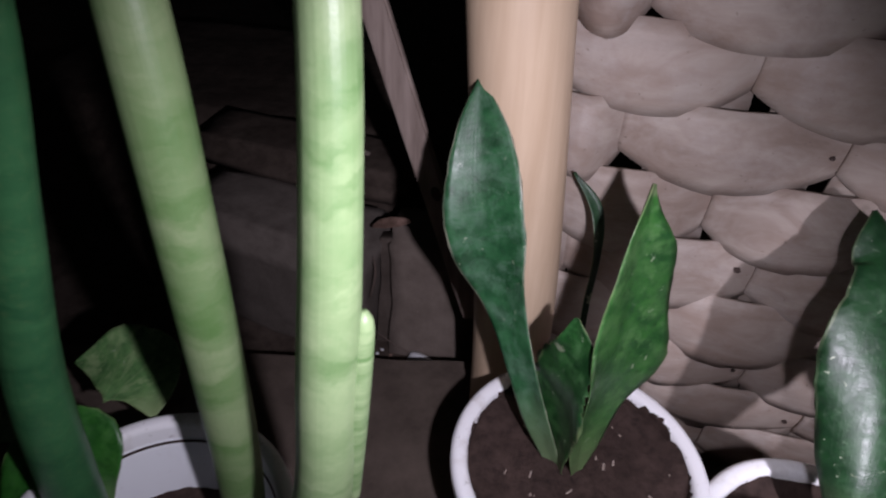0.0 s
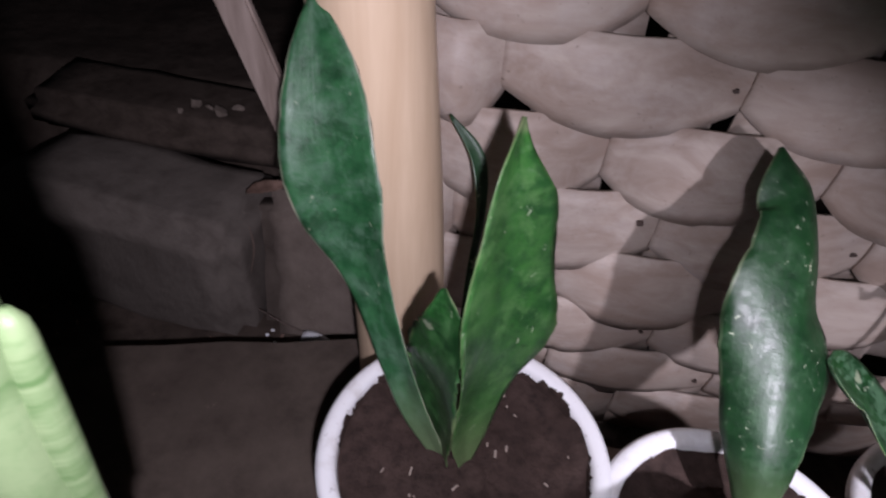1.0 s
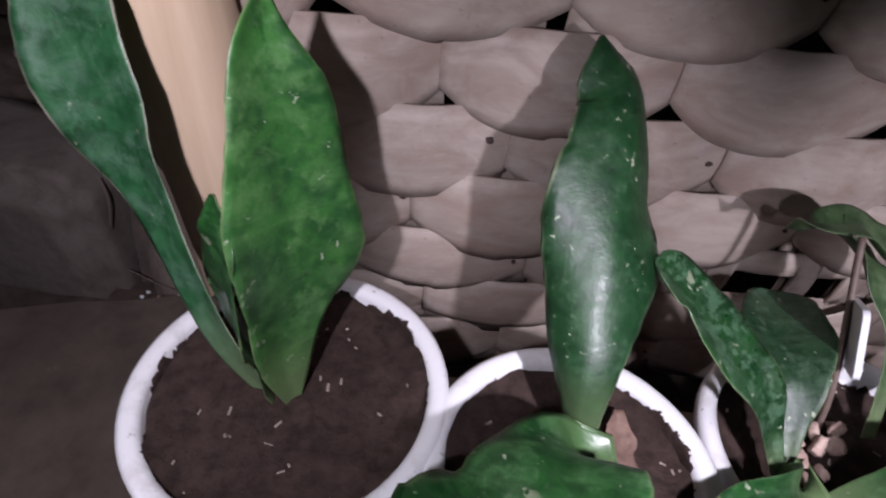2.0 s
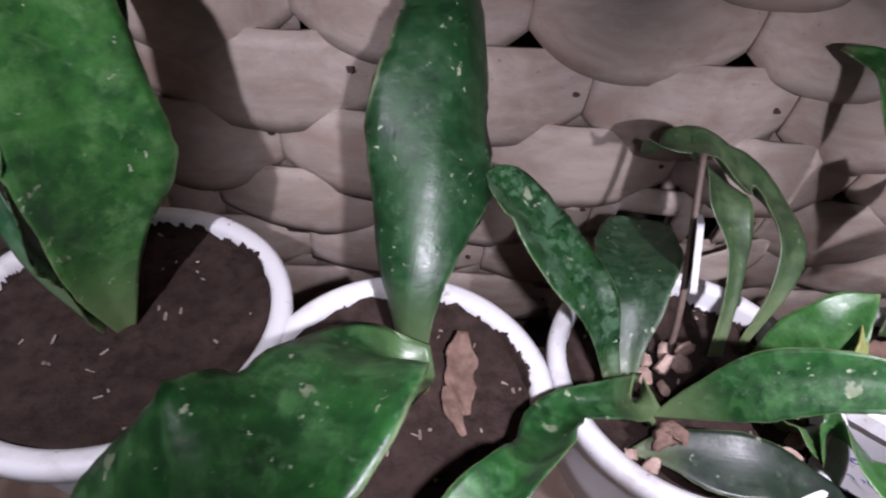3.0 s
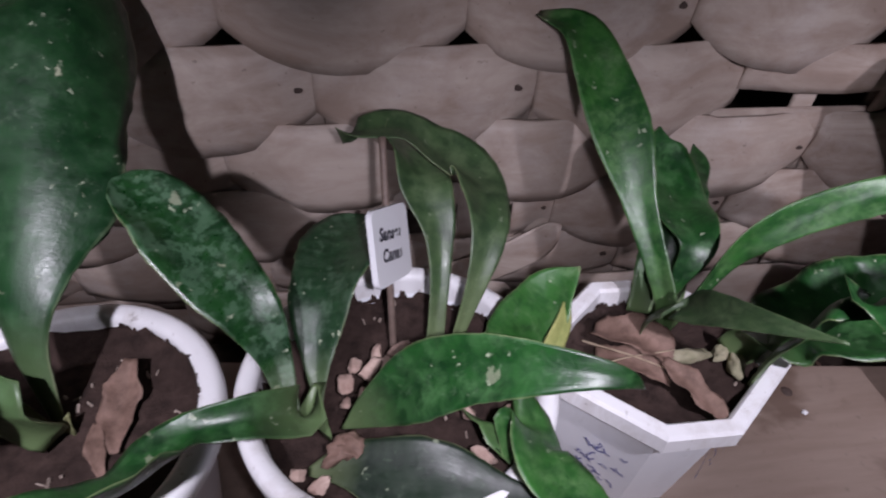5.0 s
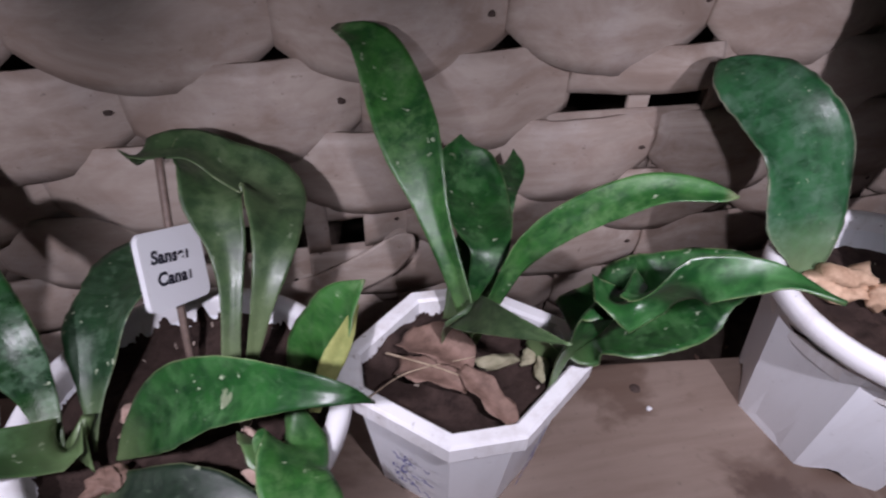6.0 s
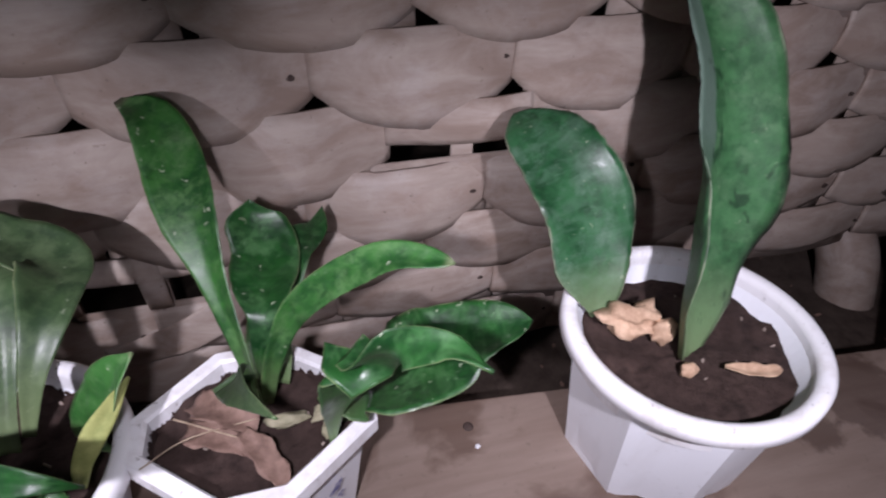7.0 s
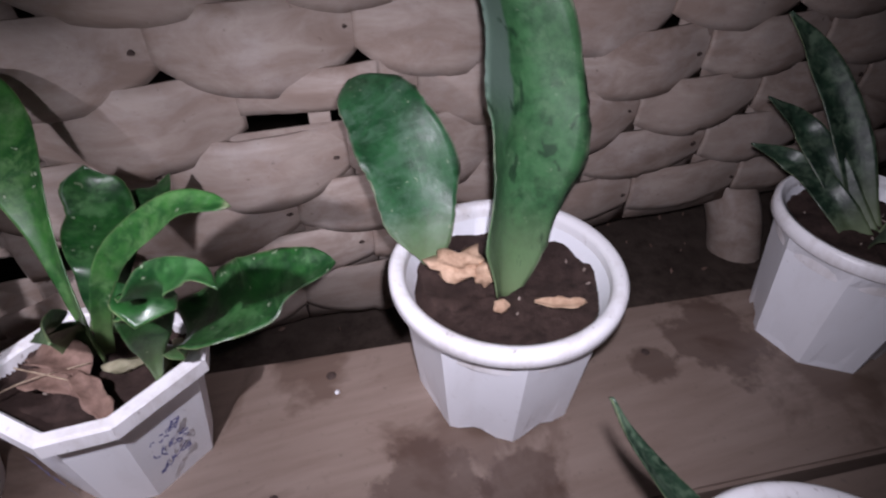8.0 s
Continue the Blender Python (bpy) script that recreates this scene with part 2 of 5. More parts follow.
LEAF = leaf_material("snake_plant_leaf", (0.006, 0.036, 0.009, 1), (0.014, 0.074, 0.015, 1), (0.055, 0.15, 0.05, 1), spots=0.75, rough=0.4, scars=0.45)
LEAF_DARK = leaf_material("dark_dusty_leaf", (0.008, 0.028, 0.012, 1), (0.014, 0.048, 0.018, 1), (0.04, 0.085, 0.045, 1), spots=0.8, rough=0.43, bands=0.3, scars=0.8)
LEAF_BRIGHT = leaf_material("bright_green_leaf", (0.013, 0.066, 0.015, 1), (0.034, 0.132, 0.026, 1), (0.09, 0.20, 0.065, 1), spots=0.75, rough=0.42, bands=0.45, scars=0.6, dry_tip=0.3)
LEAF_MOTTLED = leaf_material("pale_mottled_leaf", (0.006, 0.034, 0.010, 1), (0.015, 0.068, 0.017, 1), (0.075, 0.155, 0.085, 1), spots=0.8, rough=0.36, scars=0.6, mottle=0.03, spec=0.65)
LEAF_SPECKLED = leaf_material("speckled_dark_leaf", (0.010, 0.036, 0.014, 1), (0.020, 0.062, 0.024, 1), (0.055, 0.105, 0.06, 1), spots=1.0, rough=0.44, bands=0.35, scars=0.9, mottle=0.015)
LEAF_OLIVE = leaf_material("olive_backed_leaf", (0.028, 0.058, 0.024, 1), (0.055, 0.10, 0.04, 1), (0.10, 0.15, 0.07, 1), spots=0.35, rough=0.45, bands=0.5)
LEAF_GREY = leaf_material("grey_green_leaf", (0.012, 0.062, 0.022, 1), (0.028, 0.112, 0.042, 1), (0.075, 0.155, 0.095, 1), (0.34, 0.31, 0.24, 1), spots=0.4, rough=0.46, bands=0.5, margin=0.85)
LEAF_BROAD = leaf_material("deep_green_broad_leaf", (0.006, 0.032, 0.010, 1), (0.012, 0.055, 0.016, 1), (0.030, 0.085, 0.034, 1), (0.24, 0.27, 0.16, 1), spots=0.8, rough=0.44, bands=0.3, scars=1.0, relief=0.4, spec=0.62, margin=0.6)
LEAF_FOLDED = leaf_material("sage_leaf_with_grey_margin", (0.026, 0.092, 0.034, 1), (0.052, 0.16, 0.060, 1), (0.085, 0.19, 0.085, 1), (0.30, 0.29, 0.22, 1), spots=0.25, rough=0.55, bands=0.35, folded=True, margin=0.6)
LEAF_BAND = leaf_material("banded_dark_leaf", (0.008, 0.02, 0.012, 1), (0.02, 0.045, 0.026, 1), (0.10, 0.145, 0.095, 1), spots=0.2, rough=0.45, bands=0.6)
# darkest of the leaf colours, for one flat leaf in the bushy plant
LEAF_DARKEST = leaf_material("very_dark_leaf", (0.005, 0.013, 0.007, 1), (0.010, 0.024, 0.012, 1), (0.022, 0.038, 0.022, 1), spots=0.5, rough=0.45, bands=0.2, relief=0.2)
POTHOS = leaf_material("pale_heart_leaf", (0.06, 0.15, 0.05, 1), (0.12, 0.25, 0.085, 1), (0.26, 0.36, 0.17, 1), spots=0.4, rough=0.4, bands=0.6)
POTHOS_GREEN = leaf_material("green_heart_leaf", (0.015, 0.09, 0.012, 1), (0.03, 0.15, 0.02, 1), (0.06, 0.2, 0.04, 1), spots=0.1, rough=0.4, bands=0.3)
STEM = stem_material("pale_banded_leaf", (0.088, 0.160, 0.058, 1), (0.205, 0.275, 0.140, 1))
# greener copy of STEM, darkened because that spear stands outside the torch beam
STEM_DIM = stem_material("dimmed_banded_leaf", (0.075, 0.15, 0.045, 1), (0.175, 0.235, 0.115, 1))
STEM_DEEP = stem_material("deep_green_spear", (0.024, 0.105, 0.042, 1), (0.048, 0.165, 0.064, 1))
WHITE = plastic_material("white_pot_plastic", (0.84, 0.85, 0.90, 1), 0.16)
WHITE_RIM = plastic_material("dirty_white_rim", (0.86, 0.85, 0.88, 1), 0.7)
TAG = plastic_material("white_label_plastic", (0.78, 0.78, 0.82, 1), 0.12)
DRY = dry_material("dry_brown_leaf", (0.11, 0.066, 0.050, 1), (0.28, 0.178, 0.143, 1))
ROOT = dry_material("tan_dry_root", (0.34, 0.205, 0.13, 1), (0.68, 0.48, 0.34, 1))
STUB = dry_material("pale_withered_root", (0.22, 0.21, 0.13, 1), (0.42, 0.38, 0.27, 1))
STRAW = dry_material("straw", (0.24, 0.17, 0.12, 1), (0.46, 0.37, 0.27, 1))
YELLOW = dry_material("yellowing_leaf", (0.20, 0.23, 0.07, 1), (0.40, 0.40, 0.15, 1))


def plain(name, color, rough=0.5, metal=0.0):
    g = Graph(name, rough, metal)
    n = g.noise(g.co.outputs["Object"], 300, 3)
    return g.done(g.mix(g.ramp(n, 0.3, 0.7), color, tuple(c * 0.7 for c in color[:3]) + (1,)), n, 0.1, 0.0005)


SHEATH = dry_material("withered_sheath", (0.12, 0.13, 0.06, 1), (0.24, 0.24, 0.12, 1))
INK = plain("dark_ink", (0.02, 0.02, 0.035, 1))
BLUE_INK = plain("faded_blue_ink", (0.16, 0.17, 0.40, 1))
RUST = plain("rusty_nail", (0.062, 0.040, 0.033, 1), 0.8, 0.0)
STAKE = plain("brown_stake", (0.17, 0.12, 0.10, 1), 0.6)


# ---- mesh helpers ----
def mesh_ob(name, verts, faces, material, parent=None, smooth=True, uvs=None, label="", kind=""):
    me = bpy.data.meshes.new(name)
    me.from_pydata([tuple(v) for v in verts], [], faces)
    if uvs is not None:
        lay = me.uv_layers.new(name="UVMap")
        flat = [c for loop in me.loops for c in uvs[loop.vertex_index]]
        lay.data.foreach_set("uv", flat)
    if smooth:
        me.polygons.foreach_set("use_smooth", [True] * len(me.polygons))
    me.materials.append(material)
    ob = new(name, me)
    if parent:
        ob.parent = parent
    return tagged(ob, label, kind=kind)


def part(name, bm, material, parent, label="", smooth=False):
    me = bpy.data.meshes.new(name)
    bmesh.ops.recalc_face_normals(bm, faces=bm.faces)
    bm.to_mesh(me)
    bm.free()
    if smooth:
        me.polygons.foreach_set("use_smooth", [True] * len(me.polygons))
    me.materials.append(material)
    ob = new(name, me)
    if parent:
        ob.parent = parent
    return tagged(ob, label)


def thing(name, label, category, group=""):
    ob = new(name)
    ob.empty_display_size = 0.02
    return tagged(ob, label, category, group)


def curve_points(pts, n):
    """n points along a smooth curve through pts (rows of any length), evenly in arc length."""
    p = np.array(pts, float)
    q = np.vstack([2 * p[0] - p[1], p, 2 * p[-1] - p[-2]])
    rows = []
    for i in range(1, len(q) - 2):
        for s in np.linspace(0, 1, 24, endpoint=False):
            a, b, c, d = q[i - 1], q[i], q[i + 1], q[i + 2]
            rows.append(0.5 * (2 * b + (c - a) * s + (2 * a - 5 * b + 4 * c - d) * s**2 + (3 * b - a - 3 * c + d) * s**3))
    rows.append(p[-1])
    rows = np.array(rows)
    length = np.r_[0, np.cumsum(np.linalg.norm(np.diff(rows[:, :3], axis=0), axis=1))]
    want = np.linspace(0, length[-1], n)
    return np.stack([np.interp(want, length, rows[:, k]) for k in range(rows.shape[1])], 1)


def leaf(parent, spine, material, face=(0, -0.75, 0.66), fold=0.12, wave=0.05, thick=0.0022, seed=0, name="leaf", label="", ragged=0.022, n=44, m=13, face_tip=None):
    """A thick leaf along a spine of rows (x, y, z, width): a shallow channel, waved edges, pale margins by its UV; face_tip turns it along its way."""
    rng = random.Random(seed * 7 + 3)
    c = curve_points(spine, n)
    c[:, 3] = np.maximum(c[:, 3], 0.0012)
    if c[-1, 3] > 0.006:
        end = np.clip((np.linspace(0, 1, n) - 0.9) / 0.1, 0, 1)
        c[:, 3] *= np.maximum(np.sqrt(1 - end**2), 0.1)
    t = np.gradient(c[:, :3], axis=0)
    t /= np.linalg.norm(t, axis=1)[:, None]
    f0, f1 = np.array(face, float), np.array(face_tip or face, float)
    ph = [rng.uniform(0, 6.28) for _ in range(4)]
    verts, uvs, faces = [], [], []
    for layer in (1, -1):
        for i in range(n):
            v = i / (n - 1)
            side = np.cross(t[i], (1 - v) * f0 + v * f1)
            side /= np.linalg.norm(side)
            nor = np.cross(side, t[i])
            for j in range(m):
                u = 2 * j / (m - 1) - 1
                w = c[i, 3] * 0.5
                w *= 1 + wave * 0.7 * math.sin(17 * v + ph[0] + 2 * (u > 0)) * abs(u) ** 3 + ragged * rng.uniform(-1, 1) * (abs(u) == 1)
                lift = fold * w * (abs(u) ** 1.6 - 0.35) + wave * w * abs(u) ** 2 * math.sin(13 * v * (1 + 0.2 * u) + ph[1] + 1.3 * u)
                th = layer * 0.5 * thick * (1 - 0.75 * abs(u) ** 4)
                verts.append(c[i, :3] + side * (u * w) + nor * (lift + th))
                uvs.append((0.5 + 0.5 * u, v))
    k = n * m
    for layer in (0, 1):
        for i in range(n - 1):
            for j in range(m - 1):
                q = [layer * k + i * m + j, layer * k + i * m + j + 1, layer * k + (i + 1) * m + j + 1, layer * k + (i + 1) * m + j]
                faces.append(q if layer == 0 else q[::-1])
    ring = [i * m for i in range(n)] + [(n - 1) * m + j for j in range(1, m)] + [i * m + m - 1 for i in range(n - 2, -1, -1)] + [j for j in range(m - 2, 0, -1)]
    for a, b in zip(ring, ring[1:] + ring[:1]):
        faces.append([a, b, b + k, a + k])
    return mesh_ob(name, verts, faces, material, parent, True, uvs, label)


def rod(name, spine, material, parent, sides=10, label="", kind=""):
    """A round rod along rows (x, y, z, diameter)."""
    n = max(6, 6 * len(spine))
    c = curve_points(spine, n)
    t = np.gradient(c[:, :3], axis=0)
    t /= np.linalg.norm(t, axis=1)[:, None]
    verts, uvs, faces = [], [], []
    for i in range(n):
        a = np.cross(t[i], (0.31, 0.9, 0.12))
        a /= np.linalg.norm(a)
        b = np.cross(t[i], a)
        for j in range(sides):
            ang = 2 * math.pi * j / sides
            verts.append(c[i, :3] + 0.5 * c[i, 3] * (math.cos(ang) * a + math.sin(ang) * b))
            uvs.append((j / sides, i / (n - 1)))
    for i in range(n - 1):
        for j in range(sides):
            faces.append([i * sides + j, i * sides + (j + 1) % sides, (i + 1) * sides + (j + 1) % sides, (i + 1) * sides + j])
    faces.append(list(range(sides))[::-1])
    faces.append([(n - 1) * sides + j for j in range(sides)])
    return mesh_ob(name, verts, faces, material, parent, True, uvs, label, kind)


def lathe(bm, profile, segs, shape=None, center=(0, 0)):
    """Turns a profile of (radius, z) about the axis; shape(angle, k) scales the radius of row k."""
    rings = []
    for k, (r, z) in enumerate(profile):
        ring = []
        for s in range(segs):
            ang = 2 * math.pi * s / segs
            q = r * (shape(ang, k) if shape else 1)
            ring.append(bm.verts.new((center[0] + q * math.cos(ang), center[1] + q * math.sin(ang), z)))
        rings.append(ring)
    for a, b in zip(rings, rings[1:]):
        for s in range(segs):
            bm.faces.new((a[s], a[(s + 1) % segs], b[(s + 1) % segs], b[s]))
    return rings


def box(bm, lo, hi, bevel=0.0):
    made = bmesh.ops.create_cube(bm, size=1)["verts"]
    mid, ext = (Vector(lo) + Vector(hi)) / 2, Vector(hi) - Vector(lo)
    for v in made:
        v.co = Vector((v.co.x * ext.x, v.co.y * ext.y, v.co.z * ext.z)) + mid
    if bevel:
        edges = {e for v in made for e in v.link_edges}
        bmesh.ops.bevel(bm, geom=list(edges), offset=bevel, segments=2, affect="EDGES")
    return made


# ---- ground ----
def ground_height(x, y):
    base = -0.085 - 0.020 * min(1.0, max(0.0, (x + 0.15) / 0.9))
    base += 0.20 * min(1.0, max(0.0, (y - 0.33) / 0.14)) * min(1.0, max(0.0, (0.06 - x) / 0.1)) * min(1.0, max(0.0, (x + 1.2) / 0.3)) * min(1.0, max(0.0, (1.3 - y) / 0.4))
    near = max(0.0, 1 - max(abs(x - 0.4) - 1.2, abs(y - 0.1) - 0.8, 0.0) / 2)
    rough = 0.006 * noise.noise(Vector((x * 9, y * 9, 0))) + 0.003 * noise.noise(Vector((x * 30, y * 30, 2)))
    return base + rough * near


def build_ground():
    xs = [-400, -60, -12, -4, -2.2] + list(np.linspace(-1.4, 1.9, 120)) + [2.6, 5, 14, 70, 400]
    ys = [-400, -60, -12, -4, -1.6, -0.8, -0.4] + list(np.linspace(-0.2, 0.9, 70)) + [1.4, 2.2, 4, 12, 60, 400]
    verts = [(x, y, ground_height(x, y)) for y in ys for x in xs]
    w = len(xs)
    faces = [(j * w + i, j * w + i + 1, (j + 1) * w + i + 1, (j + 1) * w + i) for j in range(len(ys) - 1) for i in range(w - 1)]
    ob = mesh_ob("ground", verts, faces, DIRT, label="dry brown earth littered with bits behind a plant bench", kind="structure")
    tagged(ob, category="ground")


build_ground()


# ---- bench: two long boards on bearers ----
def build_bench():
    bench = thing("plant_bench", "low bench of worn brown boards with damp dark stains", "bench")
    turn = Matrix.Rotation(-0.1, 4, "Z")

    def plank(y0, y1, z1):
        bm = bmesh.new()
        box(bm, (-0.62, y0, z1 - 0.028), (1.35, y1, z1), bevel=0.003)
        bmesh.ops.transform(bm, matrix=Matrix.Translation((0.64, 0.038, 0)) @ turn, verts=bm.verts)
        part("board", bm, BOARD, bench)

    plank(-0.19, 0.0, 0.0)
    plank(-0.42, -0.197, -0.003)
    for x in (-0.55, 0.1, 0.98):
        bm = bmesh.new()
        box(bm, (x, -0.40, -0.10), (x + 0.05, -0.02, -0.029), bevel=0.003)
        bmesh.ops.transform(bm, matrix=Matrix.Translation((0.64, 0.038, 0)) @ turn, verts=bm.verts)
        part("bearer", bm, GREY_WOOD, bench)
    for x, y, r in ((0.748, 0.0, 0.0045), (0.69, -0.10, 0.004), (1.03, -0.06, 0.004)):
        bm = bmesh.new()
        bmesh.ops.create_uvsphere(bm, u_segments=10, v_segments=6, radius=r)
        bmesh.ops.transform(bm, matrix=Matrix.Translation((x, y, 0.0)) @ Matrix.Diagonal((1, 1, 0.25, 1)), verts=bm.verts)
        part("nail_head", bm, RUST, bench, smooth=True)


def build_end_board():
    bm = bmesh.new()
    box(bm, (-0.80, -0.52, -0.032), (0.085, 0.0, -0.002), bevel=0.004)
    bmesh.ops.subdivide_edges(bm, edges=[e for e in bm.edges if e.calc_length() > 0.1], cuts=14, use_grid_fill=True)
    for v in bm.verts:
        if v.co.y > -0.02:
            v.co.y += 0.006 * noise.noise(Vector((v.co.x * 14, 3, 0)))
        v.co.z += 0.0015 * noise.noise(v.co * 9)
    bmesh.ops.transform(bm, matrix=Matrix.Translation((-0.055, 0.158, 0)) @ Matrix.Rotation(0.20, 4, "Z"), verts=bm.verts)
    end = thing("end_board", "short earthy board, its colour darkened for the dim light", "board")
    part("board", bm, DIM_EARTHY_BOARD, end, smooth=False)
    for x, y in ((-0.55, 0.0), (-0.05, 0.10), (-0.5, -0.30)):
        bm = bmesh.new()
        box(bm, (x - 0.03, y - 0.05, -0.11), (x + 0.03, y + 0.02, -0.0325), bevel=0.004)
        part("block", bm, GREY_WOOD, end)


build_bench()
build_end_board()

# ---- wall of bowed bamboo pieces ----
WALL_Y, PITCH, ROW = 0.158, 0.161, 0.0575
ROW0 = 0.2215


def row_shift(k):
    return {-1: 0.234, -2: 0.324, -3: 0.267}.get(k, 0.340 if k % 2 == 0 else 0.2575)


HOLES = {-1: ((0.712, 0.838, 0.0185),), -3: ((0.447, 0.500, 0.031), (0.519, 0.549, 0.031))}
HELD = {-2: (0.700, 0.850, 0.003), -4: (0.440, 0.556, 0.005)}


EDGE = {2: (0.014, 0.023), 1: (0.0115, 0.0255), 0: (0.0095, 0.0295), -1: (0.004, 0.027), -2: (0.008, 0.032), -3: (0.008, 0.022), -4: (0.005, 0.010)}


def slat_mesh(x0, x1, zb, row, rng, parent):
    """One bowed piece: it bulges out in the middle, its lower edge sags between lifted ends, its top edge is straight."""
    bow = rng.uniform(0.010, 0.016) * (0.7 if row < -2 else 1.3 if row > 0 else 1.0)
    high, deep = EDGE.get(row, (0.009, 0.023))
    deep *= rng.uniform(0.86, 1.12) * (0.7 if x0 > 1.0 else 1.0)
    power = rng.uniform(2.1, 2.9)
    lift, lift2 = (high + rng.uniform(-0.004, 0.003) for _ in range(2))
    skew = rng.uniform(-0.002, 0.002)
    us = list(np.linspace(-1, 1, 31))
    holes = [h for h in HOLES.get(row, ()) if x0 - 0.03 < h[0] and h[1] < x1 + 0.03]
    for h in holes:
        for xx in (h[0], h[0] + 0.0002, h[1] - 0.0002, h[1]):
            us.append(2 * (xx - x0) / (x1 - x0) - 1)
        us = sorted(u for u in us if -1 <= u <= 1)
        lift = lift2 = 0.002
        deep = 0.003
    held = HELD.get(row)
    nv = 7
    front = []
    for u in us:
        x = x0 + (u + 1) / 2 * (x1 - x0)
        lo = zb + (lift if u < 0 else lift2) - deep * (1 - abs(u) ** power) + skew * u
        hi = zb + ROW - 0.0015 + 0.002 * u * u + 0.001 * noise.noise(Vector((x * 22, row * 5.3, 0)))
        for h in holes:
            if h[0] < x < h[1]:
                lo = max(lo, zb + h[2])
        if held and held[0] < x < held[1]:
            hi = min(hi, zb + ROW - held[2])
        for v in np.linspace(0, 1, nv):
            out = bow * (0.5 * (1 - abs(u) ** 2.4) + 0.25 + 0.25 * math.cos(math.pi * u)) * (0.72 + 0.28 * math.sin(math.pi * min(1.0, 0.25 + v * 0.75))) + 0.004 * math.sin(math.pi * v)
            wob = 0.0016 * noise.noise(Vector((x * 30, row * 3.1, v * 1.5))) + 0.0005 * noise.noise(Vector((x * 130, row * 3.1, v * 6)))
            front.append((x, WALL_Y - out + wob + 0.0022 * u, lo + (hi - lo) * v))
    n = len(us)
    back = [(x, y + 0.0035, z) for x, y, z in front]
    verts, k, faces = front + back, n * nv, []
    for i in range(n - 1):
        for j in range(nv - 1):
            q = [i * nv + j, (i + 1) * nv + j, (i + 1) * nv + j + 1, i * nv + j + 1]
            faces += [q, [a + k for a in q[::-1]]]
    ring = [i * nv for i in range(n)] + [(n - 1) * nv + j for j in range(1, nv)] + [i * nv + nv - 1 for i in range(n - 2, -1, -1)] + list(range(nv - 2, 0, -1))
    for a, b in zip(ring, ring[1:] + ring[:1]):
        faces.append([b, a, a + k, b + k])
    slat = mesh_ob("bamboo_piece", verts, faces, BAMBOO, parent)
    for s in (-1, 1):
        if rng.random() < 0.7:
            u = s * rng.uniform(0.76, 0.86)
            x = x0 + (u + 1) / 2 * (x1 - x0)
            out = bow * (0.5 * (1 - abs(u) ** 2.4) + 0.25 + 0.25 * math.cos(math.pi * u)) + 0.0035
            r = rng.uniform(0.0013, 0.0026)
            z = zb + rng.uniform(0.022, 0.031)
            ring = [(x + r * 1.4 * rng.uniform(0.7, 1.25) * math.cos(a), WALL_Y - out - 0.0002, z + r * rng.uniform(0.7, 1.2) * math.sin(a)) for a in np.linspace(0, 2 * math.pi, 9)[:-1]]
            base = [(px, py + 0.004, pz) for px, py, pz in ring]
            nf = [list(range(8))[::-1]] + [[i, (i + 1) % 8, 8 + (i + 1) % 8, 8 + i] for i in range(8)]
            mesh_ob("nail_head", ring + base, nf, RUST, slat, False)


def backing(x0, x1, z, rng, parent):
    """A short flat strip of the back layer, seen where the pieces above lift away."""
    zs, n = (z - 0.016, z + 0.026), 8
    front, dy = [], rng.uniform(0.0, 0.004)
    for i in range(n):
        x = x0 + (x1 - x0) * i / (n - 1)
        end = 0.5 if i in (0, n - 1) else 0.0
        for j, zz in enumerate(zs):
            front.append((x + 0.006 * end * (1 if i == 0 else -1) * j, WALL_Y + 0.001 + dy - 0.006 * math.sin(math.pi * i / (n - 1)), zz))
    verts = front + [(x, y + 0.003, z) for x, y, z in front]
    k, faces = 2 * n, []
    for i in range(n - 1):
        q = [2 * i, 2 * i + 2, 2 * i + 3, 2 * i + 1]
        faces += [q, [a + k for a in q[::-1]]]
    ring = [2 * i for i in range(n)] + [2 * i + 1 for i in range(n - 1, -1, -1)]
    for a, b in zip(ring, ring[1:] + ring[:1]):
        faces.append([b, a, a + k, b + k])
    mesh_ob("backing_strip", verts, faces, BAMBOO, parent)


